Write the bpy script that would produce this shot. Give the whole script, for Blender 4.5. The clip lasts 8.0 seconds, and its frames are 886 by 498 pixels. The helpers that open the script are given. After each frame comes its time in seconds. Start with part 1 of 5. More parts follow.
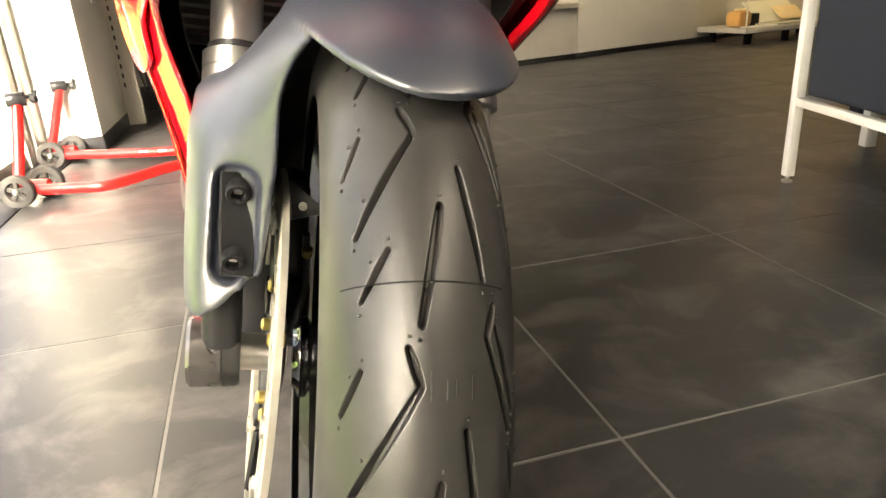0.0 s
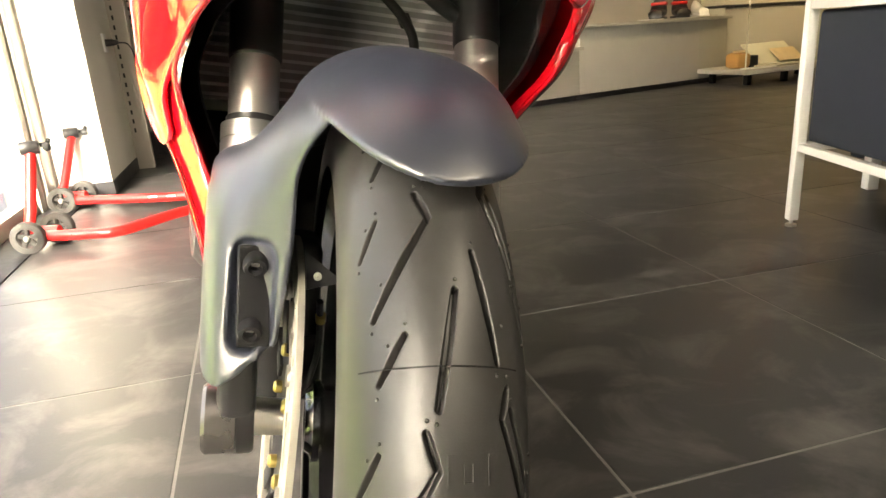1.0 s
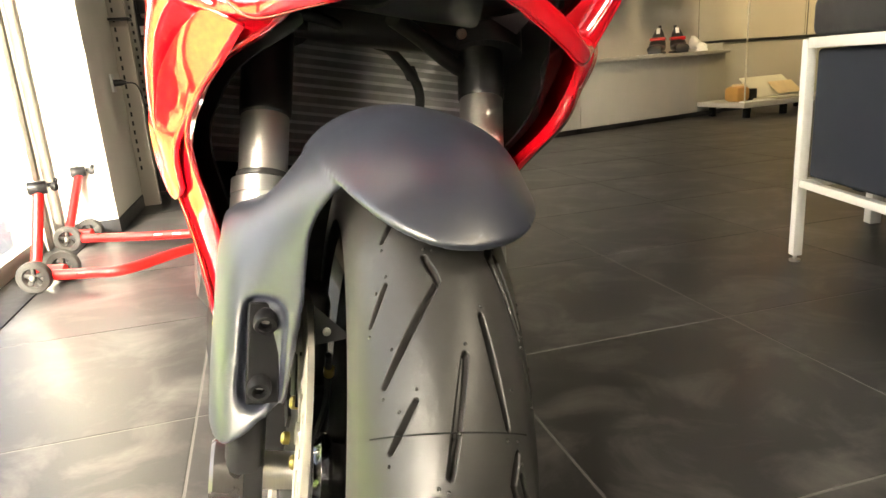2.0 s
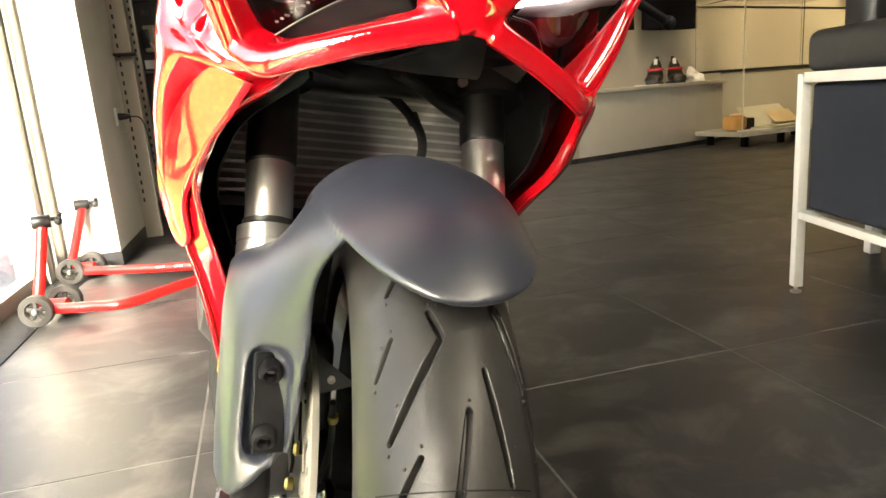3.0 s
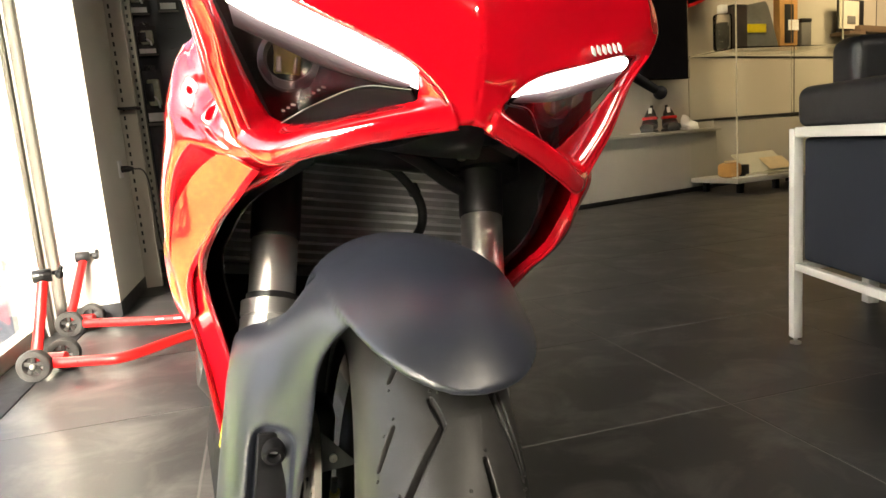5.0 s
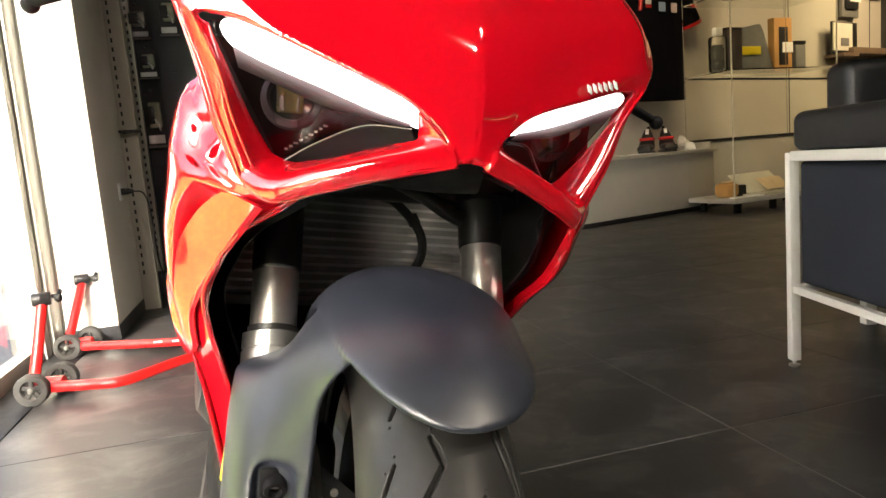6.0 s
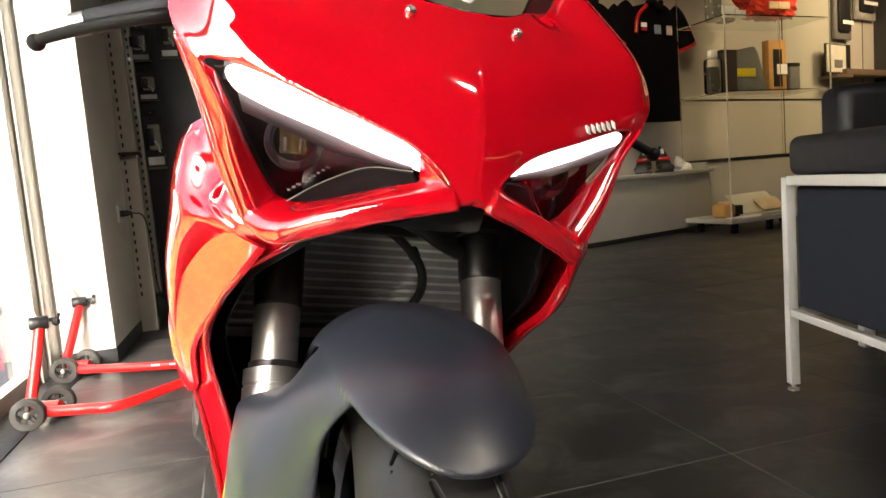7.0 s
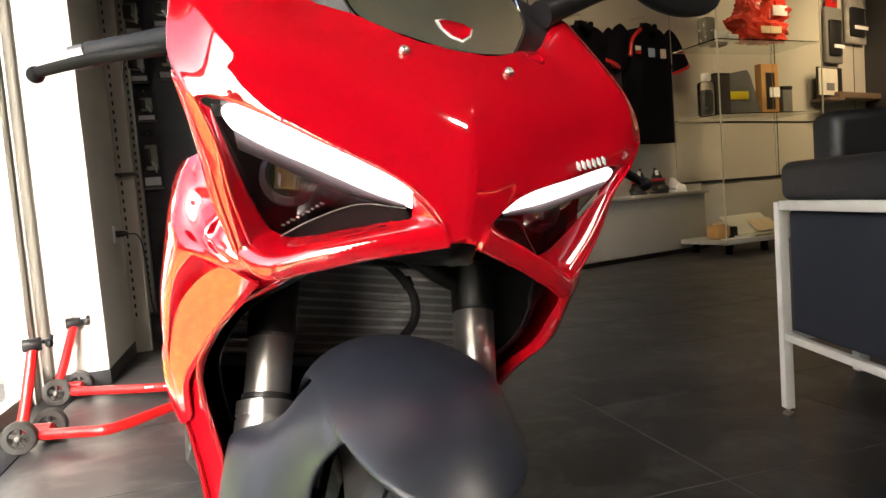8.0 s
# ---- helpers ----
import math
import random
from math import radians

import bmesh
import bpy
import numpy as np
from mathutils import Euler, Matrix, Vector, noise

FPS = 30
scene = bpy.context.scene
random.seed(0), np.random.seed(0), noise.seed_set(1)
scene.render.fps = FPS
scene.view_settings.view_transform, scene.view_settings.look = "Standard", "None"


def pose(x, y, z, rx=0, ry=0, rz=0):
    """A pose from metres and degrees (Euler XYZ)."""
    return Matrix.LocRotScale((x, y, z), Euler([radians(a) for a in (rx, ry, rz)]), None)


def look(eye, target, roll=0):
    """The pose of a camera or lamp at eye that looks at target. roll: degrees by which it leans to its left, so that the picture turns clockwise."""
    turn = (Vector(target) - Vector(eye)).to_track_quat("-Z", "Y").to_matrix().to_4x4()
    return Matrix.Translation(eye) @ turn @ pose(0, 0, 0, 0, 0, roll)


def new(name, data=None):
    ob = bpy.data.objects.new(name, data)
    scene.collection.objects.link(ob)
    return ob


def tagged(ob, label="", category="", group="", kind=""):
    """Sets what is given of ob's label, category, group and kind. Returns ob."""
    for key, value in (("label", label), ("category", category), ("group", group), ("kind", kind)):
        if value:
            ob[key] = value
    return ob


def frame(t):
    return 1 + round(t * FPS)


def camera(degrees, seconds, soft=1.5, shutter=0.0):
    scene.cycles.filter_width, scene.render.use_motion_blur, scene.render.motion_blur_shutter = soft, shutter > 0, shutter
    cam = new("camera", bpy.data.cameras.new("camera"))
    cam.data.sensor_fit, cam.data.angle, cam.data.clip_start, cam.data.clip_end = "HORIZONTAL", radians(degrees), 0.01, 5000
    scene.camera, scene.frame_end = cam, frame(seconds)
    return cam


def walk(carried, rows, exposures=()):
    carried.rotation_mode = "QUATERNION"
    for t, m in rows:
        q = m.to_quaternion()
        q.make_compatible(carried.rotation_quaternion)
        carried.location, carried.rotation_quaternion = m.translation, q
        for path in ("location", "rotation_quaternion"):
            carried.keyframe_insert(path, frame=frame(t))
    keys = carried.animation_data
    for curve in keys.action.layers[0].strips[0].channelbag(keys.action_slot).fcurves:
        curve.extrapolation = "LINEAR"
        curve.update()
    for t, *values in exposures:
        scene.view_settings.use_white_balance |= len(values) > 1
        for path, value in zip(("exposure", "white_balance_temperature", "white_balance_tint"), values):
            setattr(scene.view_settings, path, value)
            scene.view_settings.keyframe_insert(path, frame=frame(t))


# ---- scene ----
cam = camera(67.5, 8.0)
PATH = [
    (0, (-0.009, -0.443, 0.596), (-0.013, 1.423, -0.124), -3.5),
    (0.5, (-0.011, -0.444, 0.611), (-0.018, 1.442, -0.055), -3.7),
    (1, (-0.013, -0.445, 0.623), (-0.023, 1.458, 0.009), -3.8),
    (1.5, (-0.015, -0.444, 0.633), (-0.027, 1.474, 0.066), -4.0),
    (3, (-0.016, -0.448, 0.66), (-0.025, 1.502, 0.217), -4.4),
    (3.5, (-0.017, -0.45, 0.67), (-0.022, 1.508, 0.263), -4.5),
    (4, (-0.016, -0.453, 0.679), (-0.018, 1.512, 0.305), -4.6),
    (4.5, (-0.015, -0.453, 0.684), (-0.014, 1.518, 0.341), -4.6),
    (6, (-0.015, -0.46, 0.702), (-0.002, 1.524, 0.446), -4.7),
    (6.5, (-0.016, -0.461, 0.711), (0.003, 1.526, 0.482), -4.7),
    (7, (-0.016, -0.463, 0.719), (0.008, 1.527, 0.518), -4.7),
    (7.5, (-0.014, -0.464, 0.726), (0.017, 1.528, 0.553), -4.6),
    (8, (-0.012, -0.468, 0.732), (0.028, 1.527, 0.587), -4.5),
]
walk(cam, [(t, look(eye, target, roll)) for t, eye, target, roll in PATH],
     [(0.0, 4.4, 7150, 8), (1.5, 4.35, 7100, 7), (3.5, 4.12, 6900, 6), (4.5, 3.84, 6800, 7), (6.5, 3.42, 6550, 10), (8.0, 3.18, 6400, 12)])

# ---- daylight ----
world = bpy.data.worlds.new("daylight")
scene.world = world
world.use_nodes = True
wn = world.node_tree.nodes
sky = wn.new("ShaderNodeTexSky")
sky.sky_type, sky.sun_disc = "NISHITA", False
sky.sun_elevation, sky.sun_rotation = radians(28), radians(180)
sky.dust_density, sky.air_density, sky.ozone_density = 10.0, 0.3, 0.0
world.node_tree.links.new(sky.outputs[0], wn["Background"].inputs[0])
wn["Background"].inputs[1].default_value = 0.15
sun = new("sun", bpy.data.lights.new("sun", "SUN"))
sun.data.energy, sun.data.angle, sun.data.color = 1.8, radians(2.0), (1.0, 0.95, 0.86)
SUNWAY = Matrix.Rotation(radians(15), 3, "Z") @ Vector((0.085, 0.96, -0.50))
sun.matrix_world = look(Vector((-4, -8, 9)), Vector((-4, -8, 9)) + SUNWAY)
# unseen spots added to brighten the far wall and its goods
WALL_FILLS = (((2.0, 4.4, 3.45), (1.9, 6.2, 1.3), 5.0), ((4.6, 5.2, 3.45), (4.6, 7.2, 2.3), 14.5), ((6.5, 7.2, 3.4), (5.8, 8.9, 2.1), 14.0))
for eye, aim, power in WALL_FILLS:
    fill_lamp = new("wall_fill", bpy.data.lights.new("wall_fill", "SPOT"))
    fill_lamp.data.energy, fill_lamp.data.spot_size, fill_lamp.data.spot_blend, fill_lamp.data.shadow_soft_size = power * 2.6, radians(95), 0.8, 0.6
    fill_lamp.data.color = (1.0, 0.72, 0.40)
    fill_lamp.matrix_world = look(eye, aim)

# unseen ceiling spots put in ahead of the motorcycle to light its nose
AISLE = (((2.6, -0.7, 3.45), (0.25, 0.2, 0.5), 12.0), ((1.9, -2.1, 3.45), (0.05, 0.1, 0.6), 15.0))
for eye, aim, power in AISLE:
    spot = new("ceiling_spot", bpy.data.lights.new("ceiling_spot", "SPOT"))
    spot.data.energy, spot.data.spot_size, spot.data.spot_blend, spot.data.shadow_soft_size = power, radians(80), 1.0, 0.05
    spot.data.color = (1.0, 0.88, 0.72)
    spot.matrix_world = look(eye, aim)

# ---- small helpers of this scene ----
ROOM = radians(15.0)


def rm(a, b, z=0.0):
    """A point of the showroom from its own axes."""
    return Vector((a * math.cos(ROOM) - b * math.sin(ROOM), a * math.sin(ROOM) + b * math.cos(ROOM), z))


def node_mat(name, colour, rough=0.5, metal=0.0, coat=0.0, vary=0.12, scale=18.0, bump=0.0, bump_scale=120.0, spec=0.5, rough_vary=0.08):
    m = bpy.data.materials.new(name)
    m.use_nodes = True
    nt = m.node_tree
    b = nt.nodes["Principled BSDF"]
    b.inputs["Roughness"].default_value = rough
    b.inputs["Metallic"].default_value = metal
    b.inputs["Coat Weight"].default_value = coat
    b.inputs["Coat Roughness"].default_value = 0.03
    b.inputs["Specular IOR Level"].default_value = spec
    tc = nt.nodes.new("ShaderNodeTexCoord")
    big = nt.nodes.new("ShaderNodeTexNoise")
    big.inputs["Scale"].default_value, big.inputs["Detail"].default_value = scale, 5
    nt.links.new(tc.outputs["Object"], big.inputs["Vector"])
    mix = nt.nodes.new("ShaderNodeMixRGB")
    mix.inputs[1].default_value = (*[c * (1 - vary) for c in colour], 1)
    mix.inputs[2].default_value = (*[min(1, c * (1 + vary)) for c in colour], 1)
    nt.links.new(big.outputs["Fac"], mix.inputs[0])
    nt.links.new(mix.outputs[0], b.inputs["Base Color"])
    if rough_vary:
        mr = nt.nodes.new("ShaderNodeMapRange")
        mr.inputs[3].default_value, mr.inputs[4].default_value = max(0.02, rough - rough_vary), min(1, rough + rough_vary)
        nt.links.new(big.outputs["Fac"], mr.inputs[0])
        nt.links.new(mr.outputs[0], b.inputs["Roughness"])
    if bump:
        fine = nt.nodes.new("ShaderNodeTexNoise")
        fine.inputs["Scale"].default_value, fine.inputs["Detail"].default_value = bump_scale, 6
        nt.links.new(tc.outputs["Object"], fine.inputs["Vector"])
        bp = nt.nodes.new("ShaderNodeBump")
        bp.inputs["Strength"].default_value, bp.inputs["Distance"].default_value = bump, 0.002
        nt.links.new(fine.outputs["Fac"], bp.inputs["Height"])
        nt.links.new(bp.outputs[0], b.inputs["Normal"])
    return m


def glow_mat(name, colour, strength):
    m = bpy.data.materials.new(name)
    m.use_nodes = True
    b = m.node_tree.nodes["Principled BSDF"]
    b.inputs["Base Color"].default_value = (*colour, 1)
    b.inputs["Emission Color"].default_value = (*colour, 1)
    b.inputs["Emission Strength"].default_value = strength
    return m


def glass_mat(name, tint=(1, 1, 1), rough=0.0, ior=1.45):
    m = bpy.data.materials.new(name)
    m.use_nodes = True
    b = m.node_tree.nodes["Principled BSDF"]
    b.inputs["Base Color"].default_value = (*tint, 1)
    b.inputs["Roughness"].default_value = rough
    b.inputs["Transmission Weight"].default_value = 1.0
    b.inputs["IOR"].default_value = ior
    return m


LEAF = node_mat("tree_leaves", (0.075, 0.105, 0.035), 0.7, 0, 0, 0.5, 0.8, spec=0.2)
BARK = node_mat("tree_bark", (0.12, 0.09, 0.06), 0.85, 0, 0, 0.3, 4)
ROTORSTEEL = node_mat("ground_steel", (0.55, 0.53, 0.46), 0.42, 0.8, 0, 0.1, 60, 0.08, 900)
FORKBLACK = node_mat("black_fork_tube", (0.008, 0.008, 0.009), 0.38, 0, 0, 0.15, 30, spec=0.6)
STANCHION = node_mat("ground_fork_steel", (0.56, 0.55, 0.52), 0.36, 1.0, 0, 0.08, 40, 0.04, 900)
MATTBLACK = node_mat("matt_black_metal", (0.007, 0.007, 0.008), 0.5, 0, 0, 0.2, 30, 0.05, 500, spec=0.18)
GRIP = node_mat("blue_black_rubber", (0.012, 0.016, 0.024), 0.6, 0, 0, 0.2, 30, 0.2, 500)
RED = node_mat("red_gloss_paint", (0.56, 0.003, 0.012), 0.5, 0.0, 1.0, 0.04, 6, rough_vary=0.02, spec=0.0)
RED.node_tree.nodes["Principled BSDF"].inputs["Coat IOR"].default_value = 2.5
FENDER = node_mat("satin_graphite_plastic", (0.014, 0.017, 0.027), 0.37, 0.0, 0.0, 0.12, 22, 0.03, 500, spec=1.0)
BLACK = node_mat("black_plastic", (0.012, 0.012, 0.013), 0.45, 0, 0, 0.2, 30, 0.1, 600)
GLOSSBLACK = node_mat("gloss_black_plastic", (0.008, 0.008, 0.009), 0.15, 0, 0.6, 0.2, 20)
RUBBER = node_mat("tyre_rubber", (0.020, 0.0195, 0.0185), 0.43, 0, 0, 0.2, 14, 0.03, 900, rough_vary=0.07, spec=0.5)
GROOVE = node_mat("groove_rubber", (0.012, 0.012, 0.012), 0.9, 0, 0, 0.1, 40, spec=0.08)
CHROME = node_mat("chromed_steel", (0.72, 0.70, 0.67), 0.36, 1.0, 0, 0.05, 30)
STEEL = node_mat("machined_steel", (0.5, 0.49, 0.46), 0.32, 1.0, 0, 0.12, 60, 0.1, 900)
ALU = node_mat("grey_aluminium", (0.4, 0.4, 0.39), 0.38, 1.0, 0, 0.1, 30, 0.05, 700)
DARKALU = node_mat("dull_grey_aluminium", (0.16, 0.15, 0.145), 0.28, 0.9, 0, 0.12, 40, 0.05, 700)
ANOD = node_mat("black_anodised", (0.03, 0.03, 0.032), 0.35, 0.7, 0, 0.15, 30)
SMOKELENS = glass_mat("smoked_lens", (0.42, 0.36, 0.37), 0.0, 1.35)
DRL = glow_mat("running_light", (1.0, 0.97, 0.93), 0.34)
# stepped emission that paints the running light's glow over the lens
LENS_GLOWS = [glow_mat("lens_glow", (0.10 * s, 0.08 * s, 0.085 * s), 0.30 * s) for s in (0.9, 0.72, 0.56, 0.43, 0.32, 0.22, 0.14)]
HOUSING = node_mat("lamp_housing", (0.045, 0.036, 0.040), 0.4, 0, 0, 0.2, 30)
LAMPRING = node_mat("grey_lamp_ring", (0.13, 0.11, 0.12), 0.3, 0.3, 0, 0.1, 30)
YELLOW = node_mat("yellow_reflector", (0.75, 0.6, 0.02), 0.3, 0, 0.5)
WHITEPRINT = node_mat("white_print", (0.85, 0.85, 0.85), 0.5)
PROJ = glass_mat("projector_glass", (0.95, 0.93, 0.80), 0.0, 1.25)
PHOSPHOR = node_mat("yellow_phosphor", (0.62, 0.60, 0.20), 0.4, 0, 0.3, 0.3, 80)
WHITEDIM = node_mat("grey_print", (0.14, 0.13, 0.12), 0.6)
YELLOWZINC = node_mat("yellow_zinc", (0.65, 0.52, 0.18), 0.35, 1.0)
FINALU = node_mat("radiator_fins", (0.48, 0.475, 0.47), 0.50, 0.0, 0, 0.25, 60, 0.3, 700)
RADALU = node_mat("radiator_aluminium", (0.92, 0.91, 0.90), 0.38, 0.35, 0, 0.15, 60, 0.15, 900)
STEELDARK = node_mat("heat_browned_steel", (0.22, 0.18, 0.15), 0.4, 1.0, 0, 0.2, 30)
SMOKE = glass_mat("smoked_screen", (0.92, 0.93, 0.89), 0.0, 1.2)
SILVERPART = node_mat("shiny_small_parts", (0.5, 0.49, 0.45), 0.25, 0.7, 0, 0.5, 25)
BLISTER = node_mat("clear_blister", (0.40, 0.41, 0.32), 0.12, 0.0, 0.6, 0.6, 22)
BADGE = node_mat("woven_badge", (0.6, 0.5, 0.5), 0.8, 0, 0, 0.3, 60)
PATCHBLUE = node_mat("blue_patch", (0.32, 0.42, 0.58), 0.7, 0, 0, 0.3, 60)
LEDGEWOOD = node_mat("dark_wood", (0.15, 0.105, 0.07), 0.5, 0, 0, 0.3, 8)
BROWNBOX = node_mat("dark_brown_card", (0.06, 0.045, 0.04), 0.7, 0, 0, 0.2, 15)
GREYCLOTH = node_mat("grey_cloth", (0.16, 0.16, 0.15), 0.8, 0, 0, 0.25, 30, 0.2, 300)
ORANGEBOX = node_mat("orange_card", (0.50, 0.27, 0.09), 0.6, 0, 0, 0.2, 15)
ORANGEPALE = node_mat("pale_orange_print", (0.75, 0.6, 0.38), 0.6, 0, 0, 0.2, 15)
REDCLOTH = node_mat("red_cloth_in_plastic", (0.75, 0.06, 0.03), 0.35, 0, 0.8, 0.35, 9, 0.9, 30)
PAPER = node_mat("printed_paper", (0.68, 0.66, 0.56), 0.6, 0, 0, 0.12, 8)
PAPERDARK = node_mat("black_white_print", (0.35, 0.34, 0.32), 0.4, 0, 0.4, 0.9, 7)
CABGLASS = glass_mat("cabinet_glass", (0.97, 0.99, 0.96), 0.0, 1.12)
CABGLASS2 = glass_mat("clear_film", (0.9, 0.9, 0.88), 0.1, 1.2)
STANDRED = node_mat("red_powder_coat", (0.55, 0.012, 0.012), 0.3, 0, 0.4, 0.08, 20)
WHEELGREY = node_mat("grey_nylon", (0.032, 0.030, 0.028), 0.6, 0, 0, 0.15, 60)
WALL = node_mat("warm_grey_wall_paint", (0.5, 0.47, 0.41), 0.75, 0, 0, 0.05, 4, 0.08, 200)
DARKWALL = node_mat("dark_grey_wall", (0.04, 0.04, 0.042), 0.7, 0, 0, 0.08, 4, 0.08, 200)
PILLARPAINT = node_mat("white_pillar_paint", (0.78, 0.76, 0.7), 0.8, 0, 0, 0.04, 5, 0.06, 250)
SKIRT = node_mat("dark_skirting", (0.03, 0.03, 0.032), 0.4, 0, 0, 0.15, 20)
CABWHITE = node_mat("cabinet_laminate", (0.42, 0.40, 0.36), 0.45, 0, 0, 0.05, 7)
PEG = node_mat("dark_pegboard_steel", (0.036, 0.037, 0.045), 0.5, 0.2, 0, 0.12, 12)
FRAMEMETAL = node_mat("silver_frame_paint", (0.64, 0.63, 0.60), 0.35, 0.1, 0, 0.06, 20)
WINFRAME = node_mat("window_aluminium", (0.42, 0.40, 0.35), 0.4, 0.5, 0, 0.08, 12)
LEATHER = node_mat("black_leather", (0.014, 0.014, 0.016), 0.42, 0, 0, 0.2, 30, 0.25, 260)
PANEL = node_mat("dark_fabric_panel", (0.022, 0.025, 0.034), 0.8, 0, 0, 0.12, 50, 0.2, 800, spec=0.1)
CEIL = node_mat("ceiling_paint", (0.05, 0.05, 0.05), 0.85, 0, 0, 0.04, 3)
GLASS = glass_mat("clear_glass", (0.93, 0.97, 0.94))
GRASS = node_mat("grass", (0.125, 0.19, 0.032), 0.9, 0, 0, 0.5, 3, 0.5, 40)
PAVE = node_mat("pale_paving", (0.62, 0.60, 0.55), 0.85, 0, 0, 0.1, 2, 0.2, 60)
CLOTH = node_mat("black_cotton", (0.006, 0.006, 0.009), 0.95, 0, 0, 0.2, 40, 0.3, 400, spec=0.05)
TILE = node_mat("anthracite_porcelain", (0.028, 0.028, 0.0285), 0.36, 0, 0, 0.3, 2.2, 0.05, 160, rough_vary=0.06, spec=0.3)


def cloudy(m, amount, scale, stretch):
    """Adds pale brushed clouds and a slow change of gloss to a tile material."""
    nt = m.node_tree
    b = nt.nodes["Principled BSDF"]
    old = b.inputs["Base Color"].links[0].from_socket
    geo = nt.nodes.new("ShaderNodeNewGeometry")
    mp = nt.nodes.new("ShaderNodeMapping")
    mp.inputs["Scale"].default_value = stretch
    mp.inputs["Rotation"].default_value = (0, 0, radians(25))
    n = nt.nodes.new("ShaderNodeTexNoise")
    n.inputs["Scale"].default_value, n.inputs["Detail"].default_value, n.inputs["Roughness"].default_value = scale, 8, 0.62
    n.inputs["Distortion"].default_value = 0.6
    rp = nt.nodes.new("ShaderNodeValToRGB")
    rp.color_ramp.elements[0].position, rp.color_ramp.elements[1].position = 0.48, 0.74
    rp.color_ramp.elements[0].color, rp.color_ramp.elements[1].color = (0, 0, 0, 1), (amount, amount, amount, 1)
    mx = nt.nodes.new("ShaderNodeMixRGB")
    mx.inputs[2].default_value = (0.16, 0.152, 0.145, 1)
    nt.links.new(geo.outputs["Position"], mp.inputs["Vector"])
    nt.links.new(mp.outputs[0], n.inputs["Vector"])
    nt.links.new(n.outputs["Fac"], rp.inputs[0])
    nt.links.new(rp.outputs[0], mx.inputs[0])
    nt.links.new(old, mx.inputs[1])
    nt.links.new(mx.outputs[0], b.inputs["Base Color"])


cloudy(TILE, 0.55, 4.6, (1.0, 1.2, 1.0))
GROUT = node_mat("pale_grout", (0.13, 0.126, 0.12), 0.6, 0, 0, 0.2, 30)


def bm_box(sx, sy, sz, at=(0, 0, 0), bevel=0.0, seg=2):
    bm = bmesh.new()
    bmesh.ops.create_cube(bm, size=1.0, matrix=Matrix.Translation(at) @ Matrix.Diagonal((sx, sy, sz, 1)))
    if bevel:
        bmesh.ops.bevel(bm, geom=bm.edges[:], offset=bevel, segments=seg, profile=0.5, affect="EDGES")
    return bm


def grid_bm(pts, close_u=False, close_v=False, flip=False):
    """A quad sheet from an (n, m, 3) array."""
    n, m = pts.shape[:2]
    bm = bmesh.new()
    vs = [[bm.verts.new(pts[i, j]) for j in range(m)] for i in range(n)]
    for i in range(n if close_u else n - 1):
        for j in range(m if close_v else m - 1):
            q = [vs[i][j], vs[(i + 1) % n][j], vs[(i + 1) % n][(j + 1) % m], vs[i][(j + 1) % m]]
            bm.faces.new(q[::-1] if flip else q)
    return bm


def spline(p, n):
    """n points along a Catmull-Rom curve through the points p."""
    p = np.asarray(p, float)
    p = np.concatenate([[2 * p[0] - p[1]], p, [2 * p[-1] - p[-2]]])
    out = []
    for t in np.linspace(0, len(p) - 3 - 1e-6, n):
        k = int(t)
        f, (a, b, c, d) = t - k, p[k:k + 4]
        out.append(0.5 * (2 * b + (c - a) * f + (2 * a - 5 * b + 4 * c - d) * f * f + (3 * b - a - 3 * c + d) * f ** 3))
    return np.array(out)


def net(ctrl, nu, nv):
    """A smooth (nu, nv, 3) sheet through a net of control points."""
    c = np.asarray(ctrl, float)
    rows = np.array([spline(r, nv) for r in c])
    return np.array([spline(rows[:, j], nu) for j in range(nv)]).transpose(1, 0, 2)


def shell_bm(pts, thick, flip=False):
    """A sheet given thickness on its back side, with closed rims."""
    du, dv = np.gradient(pts, axis=0), np.gradient(pts, axis=1)
    nrm = np.cross(du, dv)
    nrm /= np.linalg.norm(nrm, axis=2, keepdims=True) + 1e-9
    if flip:
        nrm = -nrm
    back = pts - nrm * thick
    n, m = pts.shape[:2]
    bm = bmesh.new()
    A = [[bm.verts.new(pts[i, j]) for j in range(m)] for i in range(n)]
    B = [[bm.verts.new(back[i, j]) for j in range(m)] for i in range(n)]
    for i in range(n - 1):
        for j in range(m - 1):
            bm.faces.new((A[i][j], A[i + 1][j], A[i + 1][j + 1], A[i][j + 1]))
            bm.faces.new((B[i][j], B[i][j + 1], B[i + 1][j + 1], B[i + 1][j]))
    for i in range(n - 1):
        bm.faces.new((A[i][0], B[i][0], B[i + 1][0], A[i + 1][0]))
        bm.faces.new((A[i][-1], A[i + 1][-1], B[i + 1][-1], B[i][-1]))
    for j in range(m - 1):
        bm.faces.new((A[0][j], A[0][j + 1], B[0][j + 1], B[0][j]))
        bm.faces.new((A[-1][j], B[-1][j], B[-1][j + 1], A[-1][j + 1]))
    bmesh.ops.recalc_face_normals(bm, faces=bm.faces[:])
    return bm


